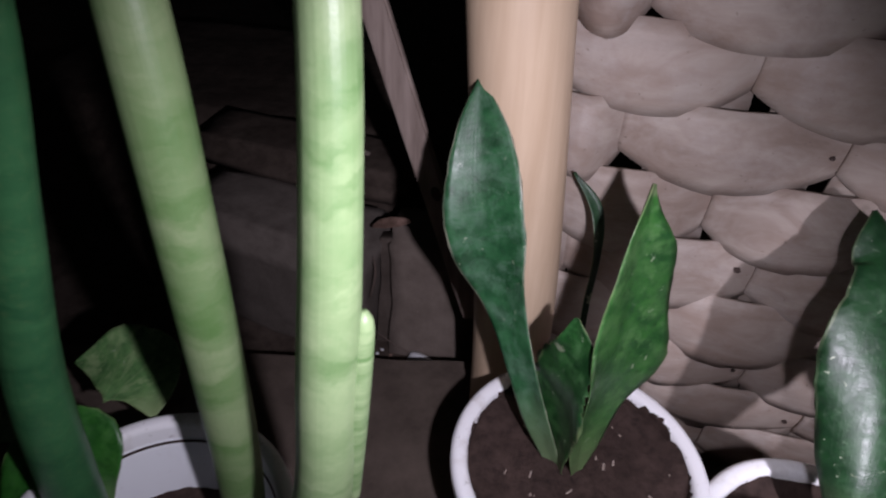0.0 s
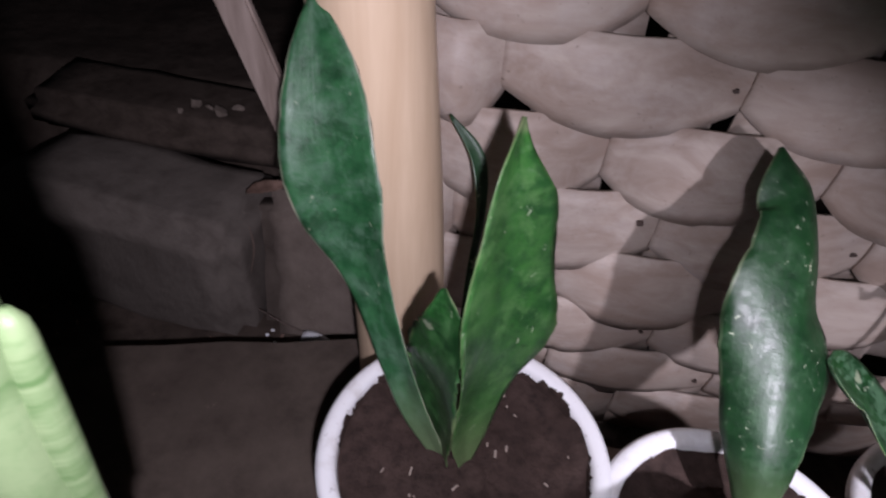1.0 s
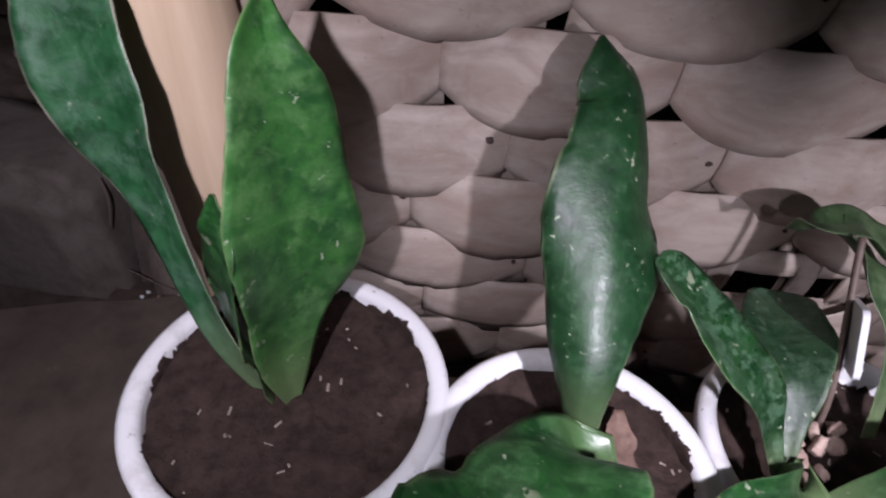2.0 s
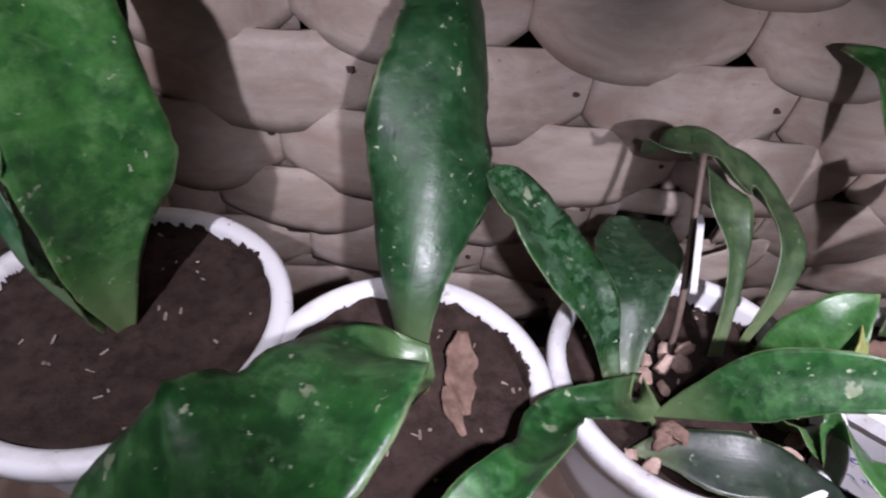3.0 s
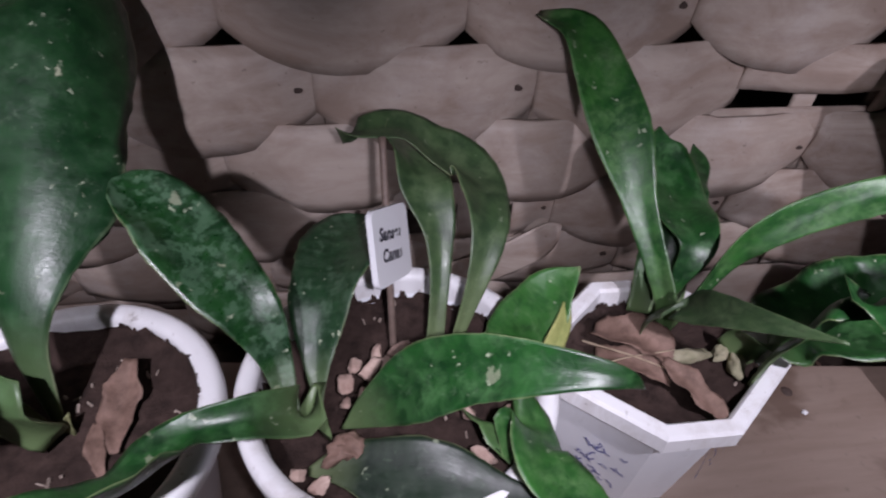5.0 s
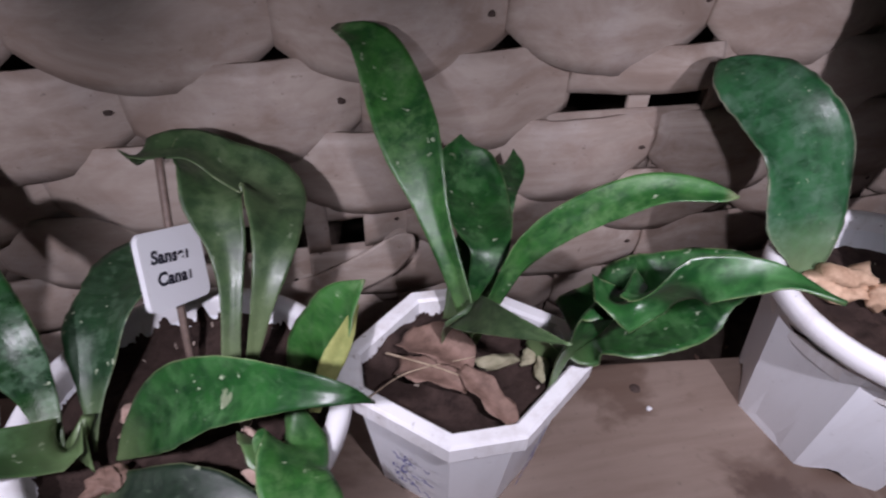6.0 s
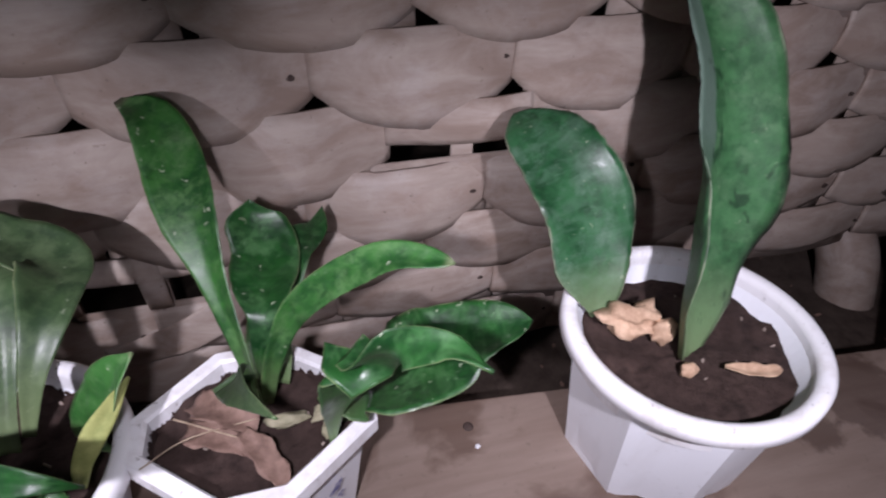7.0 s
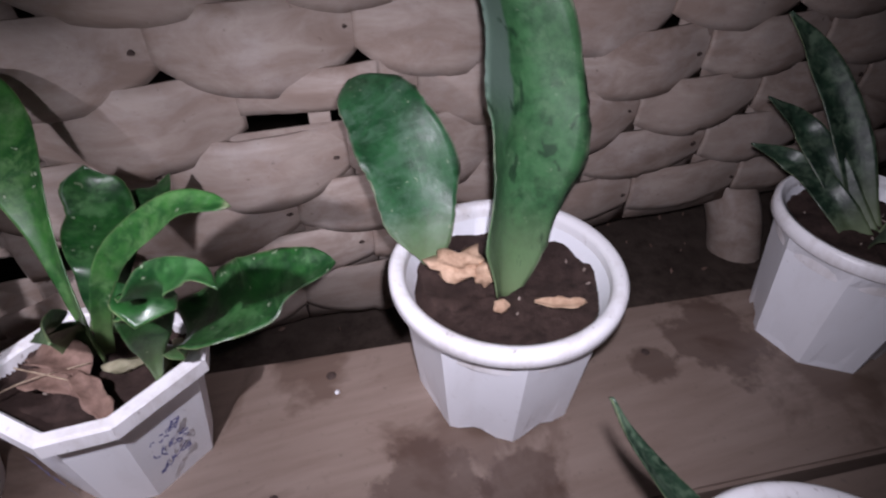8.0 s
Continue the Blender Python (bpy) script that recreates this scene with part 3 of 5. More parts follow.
def build_wall():
    wall = thing("wall_north", "woven wall of bowed weathered bamboo pieces nailed in rows", "wall")
    wall["kind"] = "structure"
    rng = random.Random(5)
    for row in range(-5, 6):
        zb = ROW0 + row * ROW
        x = row_shift(row)
        while x > 0.045:
            x -= PITCH
        while x < 1.75:
            x0, x1 = x - 0.0022, x + PITCH + 0.0022
            gap, gap2 = (rng.uniform(0.012, 0.024) if row >= 0 and rng.random() < 0.75 else rng.uniform(0.004, 0.008) if rng.random() < 0.3 else -0.001 for _ in range(2))
            x += PITCH
            if row == -5 and x0 > 0.95:
                continue
            if x1 < 0.07:
                continue
            slat_mesh(max(x0, 0.035), x1, zb, row, rng, wall)
            spans = [(max(x0 + gap, 0.04), x1 - gap2)]
            for h in HOLES.get(row, ()):
                spans = [p for a, b in spans for p in ((a, min(b, h[0] - 0.001)), (max(a, h[1] + 0.001), b)) if p[1] - p[0] > 0.012]
            for a, b in spans:
                backing(a, b, zb, rng, wall)
    for x, w, z0, z1 in ((0.783, 0.020, 0.12, 0.24), (0.5095, 0.018, 0.0, 0.12)):
        bm = bmesh.new()
        box(bm, (x - w / 2, WALL_Y + 0.002, z0), (x + w / 2, WALL_Y + 0.006, z1), bevel=0.001)
        part("upright_strip", bm, BAMBOO, wall)
    for x0, x1, z0, z1 in ((0.696, 0.852, 0.136, 0.1650), (0.440, 0.556, 0.020, 0.0500)):
        bm = bmesh.new()
        box(bm, (x0, WALL_Y - 0.003, z0), (x1, WALL_Y + 0.0005, z1), bevel=0.001)
        part("backing_strip", bm, BAMBOO, wall)
    # a loose end curling up across the lowest rows
    leaf(wall, [(0.455, 0.146, 0.002, 0.026), (0.490, 0.138, 0.014, 0.030), (0.530, 0.132, 0.030, 0.034), (0.565, 0.132, 0.050, 0.034), (0.590, 0.138, 0.068, 0.020)], BAMBOO, (0, -1, 0.1), 0.05, 0.02, 0.003, 71, "loose_strip")


def build_posts():
    post = rod("post", [(0.040, 0.118, -0.09, 0.075), (0.033, 0.118, 0.15, 0.074), (0.010, 0.116, 0.40, 0.073), (-0.012, 0.115, 0.66, 0.072)], POST, None, 28)
    tagged(post, "smooth tan wooden post at the end of the woven wall", "post", kind="structure")
    leg = rod("slanting_leg", [(1.338, 0.136, -0.125, 0.072), (1.335, 0.160, -0.06, 0.072), (1.333, 0.196, -0.015, 0.070), (1.331, 0.218, 0.03, 0.068)], BAMBOO, None, 18)
    tagged(leg, "short grey bamboo leg under the woven wall", "post", kind="structure")
    bm = bmesh.new()
    box(bm, (-0.012, -0.004, -0.26), (0.012, 0.004, 0.26), bevel=0.002)
    bmesh.ops.transform(bm, matrix=Matrix.Translation((-0.088, 0.172, 0.31)) @ Matrix.Rotation(-0.31, 4, "Y"), verts=bm.verts)
    slat = part("leaning_slat", bm, GREY_WOOD, None, "old grey wooden slat leaning beside the post")
    tagged(slat, category="slat")
    bm = bmesh.new()
    bmesh.ops.create_uvsphere(bm, u_segments=12, v_segments=6, radius=0.005)
    bmesh.ops.transform(bm, matrix=Matrix.Translation((-0.088, 0.172, 0.31)) @ Matrix.Rotation(-0.31, 4, "Y") @ Matrix.Translation((0.003, -0.0042, -0.10)) @ Matrix.Diagonal((1, 0.2, 1.6, 1)), verts=bm.verts)
    part("knot", bm, RUST, slat, "dark knot in the wood", smooth=True)


build_wall()
build_posts()


# ---- pots ----
def pot(label, cx, cy, z0, rim_z, r, base_r, rim_w=0.012, sides=0, group="pots on the bench", rim_h=0.014, notch=False, soil_drop=0.012, dirt=0.40):
    """A white plastic pot: tapered body, a thick turned rim; sides > 0 gives a faceted body."""
    p = thing("flower_pot", label, "flower pot", group)

    def facet(ang, k):
        if not sides:
            return 1.0
        step = 2 * math.pi / sides
        a = (ang + math.pi / 16) % step - step / 2
        soft = (1.0, 1.0, 1.0, 0.3, 0.0)[min(k, 4)]
        return 1 + soft * (math.cos(step / 2) / math.cos(a) - 1)

    segs = 64
    bm = bmesh.new()
    neck = r - rim_w * 0.55
    body = [(base_r, z0 + (0.006 if notch else 0.0)), (base_r + 0.30 * (neck - base_r), z0 + 0.3 * (rim_z - z0)), (base_r + 0.78 * (neck - base_r), z0 + 0.78 * (rim_z - z0)), (neck - 0.001, rim_z - rim_h * 1.2), (neck, rim_z - rim_h * 0.6)]
    rings = lathe(bm, body, segs, facet)
    if notch:
        for s, v in enumerate(rings[0]):
            a = (2 * math.pi * s / segs + 0.2) % (math.pi / 4)
            v.co.z = z0 + (0.007 if 0.2 < a < 0.58 else 0.0)
    flat = 0.9 if sides else 1.0
    inner = lathe(bm, [(base_r * flat - 0.003, z0 + 0.008), ((base_r + 0.78 * (neck - base_r)) * flat - 0.003, z0 + 0.78 * (rim_z - z0)), (neck - 0.004, rim_z - rim_h * 0.6)], segs)
    bm.faces.new(rings[0][::-1])
    for a, b in ((rings[-1], inner[-1]),):
        for s in range(segs):
            bm.faces.new((a[s], a[(s + 1) % segs], b[(s + 1) % segs], b[s]))
    part("body", bm, WHITE, p, smooth=not sides)
    bm = bmesh.new()
    ri = r - rim_w
    prof = [(neck - 0.0015, rim_z - rim_h), (r - 0.002, rim_z - rim_h), (r, rim_z - rim_h + 0.002), (r, rim_z - 0.003), (r - 0.0025, rim_z - 0.0005), (r - 0.005, rim_z), (ri + 0.004, rim_z - 0.0005), (ri + 0.001, rim_z - 0.002), (ri, rim_z - 0.006), (ri - 0.002, rim_z - max(0.026, soil_drop + 0.012))]
    lathe(bm, prof, 72)
    part("rim", bm, WHITE_RIM, p, "white rim smeared with soil", smooth=True)
    crust(p, [(ri - 0.0015 * (1 - k), rim_z - 0.006 - 0.016 * (1 - k)) for k in (0, 0.25, 0.5, 0.75)] + [(ri, rim_z - 0.006), (ri + 0.0004, rim_z - 0.004), (ri + 0.001, rim_z - 0.002), (ri + 0.0025, rim_z - 0.0011), (ri + 0.004, rim_z - 0.0005), (r - 0.005, rim_z)], cx, 0.05 if sides else dirt)
    p.matrix_world = pose(cx, cy, 0)
    soil(cx, cy, rim_z - soil_drop, ri + 0.0005 - 0.001 * (soil_drop > 0.03), None, 10 if sides else 30)
    return p


def crust(p, prof, seed, base=0.40, segs=420, polygon=None):
    """Flakes of dried soil stuck to the inside and top of a rim, thicker downwards, with a ragged upper edge."""
    verts, faces, n, top = [], [], 9, len(prof) - 1
    for s in range(segs):
        a = 2 * math.pi * s / segs
        q = polygon(a) if polygon else 1.0
        edge = base + 0.40 * noise.noise(Vector((math.cos(a) * 2.2, math.sin(a) * 2.2, seed * 9))) + 0.22 * noise.noise(Vector((math.cos(a) * 9, math.sin(a) * 9, seed * 5)))
        edge = min(0.97, max(0.08, edge + 0.22 * noise.noise(Vector((math.cos(a) * 17, math.sin(a) * 17, seed))) + 0.13 * noise.noise(Vector((math.cos(a) * 60, math.sin(a) * 60, seed)))))
        for k in range(n):
            f = edge * k / (n - 1) * top
            i = min(int(f), top - 1)
            rad, z = ((1 - f + i) * prof[i][c] + (f - i) * prof[i + 1][c] for c in (0, 1))
            th = 0.0007 * (1 - (k / (n - 1)) ** 3) + 0.0002 * (k < n - 1)
            rr = (rad - th) * q
            verts.append((rr * math.cos(a), rr * math.sin(a), z + th))
    for s in range(segs):
        b = (s + 1) % segs
        for k in range(n - 1):
            faces.append([s * n + k, s * n + k + 1, b * n + k + 1, b * n + k])
    mesh_ob("soil_crust", verts, faces, SOIL, p, True, label="ragged crust of dried soil")


def soil(cx, cy, z, r, polygon=None, chips=30):
    rng = random.Random(int(cx * 1000) + 77)
    verts, faces, segs, rings = [(cx, cy, z)], [], 56, 14
    for i in range(1, rings + 1):
        for s in range(segs):
            a = 2 * math.pi * s / segs
            q = r * i / rings * (polygon(a) if polygon else 1)
            x, y = cx + q * math.cos(a), cy + q * math.sin(a)
            h = 0.004 * noise.noise(Vector((x * 45, y * 45, 3))) + 0.0022 * noise.noise(Vector((x * 150, y * 150, 1)))
            h += 0.010 * (i / rings) ** 8 * max(0.0, 0.35 + 1.2 * noise.noise(Vector((x * 42, y * 42, 9))) + 0.5 * noise.noise(Vector((x * 160, y * 160, 5))))
            verts.append((x, y, z + h))
    for s in range(segs):
        faces.append([0, 1 + s, 1 + (s + 1) % segs])
    for i in range(rings - 1):
        for s in range(segs):
            a, b = 1 + i * segs, 1 + (i + 1) * segs
            faces.append([a + s, b + s, b + (s + 1) % segs, a + (s + 1) % segs])
    ob = mesh_ob("potting_soil", verts, faces, SOIL, label="dark brown potting soil filling a white pot", kind="stuff")
    tagged(ob, category="soil")
    cv, cf = [], []
    for _ in range(chips):
        a, q = rng.uniform(0, 6.28), r * 0.95 * math.sqrt(rng.random()) * (0.9 if polygon else 1)
        x, y = cx + q * math.cos(a), cy + q * math.sin(a)
        big = rng.random() ** 1.8
        l, w, ang = 0.0007 + 0.0022 * big, 0.0004 + 0.0006 * rng.random(), rng.uniform(0, 3.14)
        zz = z + 0.004 * noise.noise(Vector((x * 45, y * 45, 3))) + 0.0022 * noise.noise(Vector((x * 150, y * 150, 1))) + 0.0004
        dx, dy, k = math.cos(ang), math.sin(ang), len(cv)
        up = rng.uniform(0, 0.002)
        for e, zt in ((-1, 0), (1, up)):
            cv += [(x + e * l * dx - w * dy, y + e * l * dy + w * dx, zz + zt), (x + e * l * dx + w * dy, y + e * l * dy - w * dx, zz + zt), (x + e * l * dx, y + e * l * dy, zz + zt + w * 1.2)]
        cf += [[k, k + 1, k + 4, k + 3], [k + 1, k + 2, k + 5, k + 4], [k + 2, k, k + 3, k + 5], [k, k + 2, k + 1], [k + 3, k + 4, k + 5]]
    chips = mesh_ob("soil_chips", cv, cf, CHIP, None, False, label="pale husk slivers strewn over potting soil", kind="stuff")
    tagged(chips, category="husk")


def octagon_pot(cx, cy, rim_z, r, base_r):
    """An eight-sided pot with long and short sides and a flat lip."""
    p = thing("octagonal_pot", "white octagonal plastic pot with faded blue scribbles", "flower pot", "pots on the bench")
    corners = [(0.0735, -0.019), (0.0735, 0.016), (0.022, 0.0585), (-0.024, 0.0585), (-0.0735, 0.014), (-0.0735, -0.013), (-0.021, -0.0585), (0.021, -0.0585)]

    def ring(bm, rad, z):
        return [bm.verts.new((x * rad / r, y * rad / r, z)) for x, y in corners]

    def bridge(bm, rows):
        for a, b in zip(rows, rows[1:]):
            for s in range(8):
                bm.faces.new((a[s], a[(s + 1) % 8], b[(s + 1) % 8], b[s]))

    bm = bmesh.new()
    rows = [ring(bm, base_r, 0), ring(bm, r - 0.008, rim_z - 0.012), ring(bm, r - 0.011, rim_z - 0.012), ring(bm, base_r - 0.003, 0.004)]
    bridge(bm, rows)
    bm.faces.new(rows[0][::-1])
    body = part("body", bm, WHITE, p)
    bm = bmesh.new()
    rows = [ring(bm, q, z) for q, z in ((r - 0.0085, rim_z - 0.013), (r, rim_z - 0.013), (r, rim_z - 0.002), (r - 0.002, rim_z), (r - 0.010, rim_z), (r - 0.012, rim_z - 0.002), (r - 0.0135, rim_z - 0.03))]
    bridge(bm, rows)
    part("rim", bm, WHITE_RIM, p, "flat white lip with soil marks")
    # faded pen strokes on two of the sides
    rng = random.Random(11)
    for a, count in ((-1.57 - 0.78, 26), (-0.78, 44)):
        out = Vector((math.cos(a), math.sin(a), 0))
        side = Vector((-math.sin(a), math.cos(a), 0))
        for k in range(count):
            s, z = rng.uniform(-0.013, 0.013), 0.034 + 0.016 * (k % 3) + rng.uniform(-0.004, 0.004)
            t = z / (rim_z - 0.012)
            rad = (base_r + (r - 0.008 - base_r) * t) * 0.925
            if abs(a + 1.57) < 0.1:
                rad *= 1.03
            c = out * (rad + 0.0012) + side * s + Vector((0, 0, z))
            ang, l, w = rng.uniform(-1.1, 1.1), rng.uniform(0.0012, 0.0036), 0.0006
            d = side * math.cos(ang) + Vector((0, 0, 1)) * math.sin(ang)
            e = Vector((0, 0, 1)) * math.cos(ang) - side * math.sin(ang)
            bend = e * rng.uniform(-0.002, 0.002)
            pts = [c - d * l - e * w, c - e * w + bend, c + d * l - e * w, c + d * l + e * w, c + e * w + bend, c - d * l + e * w]
            mesh_ob("pen_stroke", pts, [[0, 1, 4, 5], [1, 2, 3, 4]], BLUE_INK, body, False)

    def poly(a):
        d = (math.cos(a), math.sin(a))
        best = 9.0
        for (x0, y0), (x1, y1) in zip(corners, corners[1:] + corners[:1]):
            cross = d[0] * (y1 - y0) - d[1] * (x1 - x0)
            if cross > 1e-9:
                best = min(best, (x0 * (y1 - y0) - y0 * (x1 - x0)) / cross)
        return best / r

    crust(p, [(r - 0.0135 + 0.0015 * k, rim_z - 0.016 + 0.014 * k) for k in (0, 0.2, 0.4, 0.6, 0.8, 1)] + [(r - 0.0112, rim_z - 0.001), (r - 0.010, rim_z), (r - 0.006, rim_z)], cx, 0.30, 420, poly)
    p.matrix_world = pose(cx, cy, 0)
    soil(cx, cy, rim_z - 0.014, r - 0.0128, poly, 9)


pot("round white plastic pot with a soil-smeared rim", -0.176, -0.14, 0.0, 0.118, 0.098, 0.072, soil_drop=0.075, dirt=-0.2)
pot("round white plastic pot with a soil-smeared rim", 0.1005, -0.013, 0.0, 0.118, 0.0955, 0.070, rim_w=0.013)
pot("round white plastic pot with a dirty rim", 0.2655, -0.055, 0.0, 0.116, 0.0845, 0.060, rim_w=0.0135, dirt=0.32)
pot("round white plastic pot holding a label stake", 0.440, -0.034, 0.0, 0.110, 0.0885, 0.060, rim_w=0.0115, soil_drop=0.022, dirt=0.15)
octagon_pot(0.5955, -0.029, 0.108, 0.070, 0.050)
pot("white plastic pot with fluted sides and thick rim", 0.889, -0.042, 0.0, 0.1295, 0.089, 0.068, rim_w=0.012, sides=8, notch=True, soil_drop=0.025)
pot("white plastic pot with fluted sides in dim light", 1.205, -0.080, 0.0, 0.132, 0.078, 0.059, rim_w=0.009, sides=8, notch=True, soil_drop=0.02)
pot("white round pot near the bench edge", 0.941, -0.319, -0.003, 0.117, 0.087, 0.055, rim_w=0.012)


# ---- plants ----
def plant(label, name="snake_plant"):
    return thing(name, label, "plant", "snake plants")


p1 = plant("snake plant with a tall, a wide and a torn leaf")
# the tall leaf's paler grey-green puts the torch's sheen into its colour
leaf(p1, [(0.085, -0.0115, 0.1014, 0.0117), (0.0672, -0.0089, 0.1426, 0.0201), (0.0496, 0.0052, 0.1822, 0.0248), (0.0325, 0.0243, 0.2184, 0.0331), (0.0163, 0.0396, 0.2518, 0.0539), (0.0057, 0.05, 0.2902, 0.0565), (-0.0024, 0.0707, 0.329, 0.0376), (-0.0094, 0.0907, 0.3601, 0.0028)], LEAF_GREY, (-0.14, -0.95, -0.27), 0.25, 0.04, seed=1, face_tip=(0.18, -0.72, -0.67))
leaf(p1, [(0.0889, -0.0145, 0.0997, 0.0115), (0.0831, -0.014, 0.1364, 0.0316), (0.0794, -0.0137, 0.1691, 0.05), (0.0763, -0.0143, 0.1982, 0.0541), (0.0793, -0.0118, 0.2274, 0.0361), (0.0769, -0.002, 0.2481, 0.0031)], LEAF, (-0.72, -0.31, 0.62), 0.2, 0.08, seed=2, ragged=0.10, label="short leaf with a torn dry tip", face_tip=(-0.57, -0.51, 0.65))
leaf(p1, [(0.1011, -0.0158, 0.1016, 0.0094), (0.1007, -0.0148, 0.1402, 0.0306), (0.1044, -0.0083, 0.1736, 0.0524), (0.109, -0.0026, 0.2053, 0.0703), (0.1097, 0.0049, 0.2426, 0.0686), (0.1074, 0.0105, 0.2801, 0.0548), (0.1042, 0.0156, 0.312, 0.0304), (0.104, 0.0269, 0.334, 0.0011)], LEAF_BRIGHT, (0.72, -0.69, 0.07), 0.28, 0.08, seed=3, thick=0.0026, face_tip=(0.69, -0.71, -0.14))
leaf(p1, [(0.0898, -0.0023, 0.1, 0.0063), (0.0895, 0.0212, 0.1321, 0.006), (0.0896, 0.0458, 0.1642, 0.0059), (0.0901, 0.0711, 0.1965, 0.0062), (0.0916, 0.0951, 0.2286, 0.0075), (0.0855, 0.115, 0.2582, 0.0105), (0.0642, 0.1285, 0.2794, 0.0021)], LEAF_DARK, (0.53, -0.81, 0.26), 0.2, 0.08, seed=4, face_tip=(0.50, -0.84, 0.21))

p2 = plant("snake plant with one broad scarred leaf and a drooping one")
leaf(p2, [(0.2682, -0.0462, 0.107, 0.0092), (0.2669, -0.0418, 0.1307, 0.0171), (0.2647, -0.0345, 0.1522, 0.027), (0.2649, -0.0221, 0.1708, 0.0399), (0.2681, -0.0051, 0.1881, 0.0532), (0.273, 0.013, 0.2051, 0.0666), (0.2752, 0.0386, 0.2269, 0.0717), (0.2822, 0.0665, 0.2486, 0.071), (0.2821, 0.0883, 0.2657, 0.0634), (0.2711, 0.1008, 0.2822, 0.0435), (0.2645, 0.1073, 0.2933, 0.0158)], LEAF_BROAD, (-0.64, -0.66, 0.40), -0.42, 0.05, seed=5, ragged=0.03, thick=0.003, label="broad dark leaf with pale scars and a cut tip", face_tip=(0.74, -0.64, 0.24))
leaf(p2, [(0.2731, -0.0583, 0.1119, 0.015), (0.2596, -0.0676, 0.1514, 0.0394), (0.2465, -0.0788, 0.1765, 0.0585), (0.2348, -0.0965, 0.1882, 0.0755), (0.2219, -0.1197, 0.1853, 0.0862), (0.1943, -0.1426, 0.1791, 0.0892), (0.1631, -0.1495, 0.1565, 0.0765), (0.1345, -0.1559, 0.1232, 0.0557)], LEAF, (-0.27, -0.26, 0.93), 0.15, 0.06, seed=6, thick=0.003, face_tip=(-0.68, -0.32, 0.66))

leaf(p2, [(0.262, -0.047, 0.096, 0.008), (0.263, -0.050, 0.112, 0.012), (0.258, -0.050, 0.128, 0.011), (0.251, -0.048, 0.139, 0.002)], SHEATH, (0, -0.9, 0.3), 0.4, 0.08, seed=26, name="leaf_sheath", label="pale withered sheath at the leaf base", n=16, m=7)
leaf(p2, [(0.272, -0.050, 0.096, 0.007), (0.275, -0.052, 0.110, 0.008), (0.279, -0.051, 0.120, 0.001)], SHEATH, (0, -0.9, 0.3), 0.4, 0.08, seed=27, name="leaf_sheath", n=14, m=7)

p3 = plant("bushy snake plant with spreading mottled leaves")
leaf(p3, [(0.3864, -0.0636, 0.105, 0.0054), (0.3785, -0.0395, 0.1295, 0.0156), (0.3681, -0.0258, 0.1537, 0.0291), (0.3532, -0.011, 0.1671, 0.0412), (0.3357, 0.0037, 0.1797, 0.0457), (0.3228, 0.0179, 0.1896, 0.0418), (0.3033, 0.0241, 0.2037, 0.031)], LEAF_MOTTLED, (0.10, -0.70, 0.70), 0.3, 0.06, seed=7, face_tip=(0.76, -0.27, 0.59))
leaf(p3, [(0.3971, -0.0532, 0.1004, -0.0001), (0.3968, -0.0251, 0.1226, 0.0204), (0.4012, -0.003, 0.1415, 0.0385), (0.4101, 0.0301, 0.1445, 0.0527), (0.4258, 0.0737, 0.1373, 0.0365)], LEAF_SPECKLED, (-0.33, -0.85, 0.40), 0.3, 0.06, seed=8, ragged=0.03, face_tip=(-0.35, -0.77, 0.54))
leaf(p3, [(0.4088, -0.0592, 0.0998, 0.001), (0.428, -0.0644, 0.1254, 0.021), (0.4483, -0.0687, 0.1486, 0.0338), (0.4764, -0.0782, 0.1691, 0.0298), (0.5022, -0.0908, 0.1805, 0.0184), (0.5259, -0.0993, 0.1835, 0.0089), (0.5384, -0.097, 0.1718, 0.0009)], LEAF, (-0.09, -0.52, 0.85), 0.32, 0.06, seed=9, face_tip=(-0.25, -0.69, 0.67))
leaf(p3, [(0.4614, -0.0175, 0.1033, 0.0112), (0.4639, -0.0038, 0.1255, 0.0105), (0.4666, 0.0113, 0.1461, 0.0132), (0.4662, 0.027, 0.1633, 0.0217), (0.4597, 0.047, 0.1783, 0.0321), (0.4547, 0.0707, 0.1857, 0.0388), (0.446, 0.0952, 0.1892, 0.0375)], LEAF_OLIVE, (0.09, -0.93, 0.35), 0.35, 0.05, seed=10, face_tip=(0.43, -0.90, -0.08))
leaf(p3, [(0.4744, -0.0162, 0.1135, 0.0066), (0.4854, -0.0039, 0.1477, 0.0135), (0.4935, 0.0149, 0.1681, 0.0235), (0.4942, 0.0403, 0.175, 0.0357), (0.4893, 0.064, 0.1765, 0.0419), (0.4702, 0.0714, 0.1866, 0.0384), (0.4482, 0.076, 0.2006, 0.0317), (0.4185, 0.0741, 0.1981, 0.0186), (0.4143, 0.0857, 0.1854, 0.0012)], LEAF_OLIVE, (0.21, -0.74, 0.63), 0.3, 0.05, seed=11, face_tip=(0.60, 0.12, 0.79))
leaf(p3, [(0.5056, -0.0177, 0.0918, 0.031), (0.5078, -0.0195, 0.1181, 0.0349), (0.5189, -0.0191, 0.1362, 0.037), (0.5293, -0.0146, 0.1503, 0.025), (0.5411, -0.0105, 0.16, 0.001)], LEAF_BRIGHT, (-0.25, -0.42, 0.87), 0.25, 0.05, seed=12, face_tip=(-0.44, -0.29, 0.85))
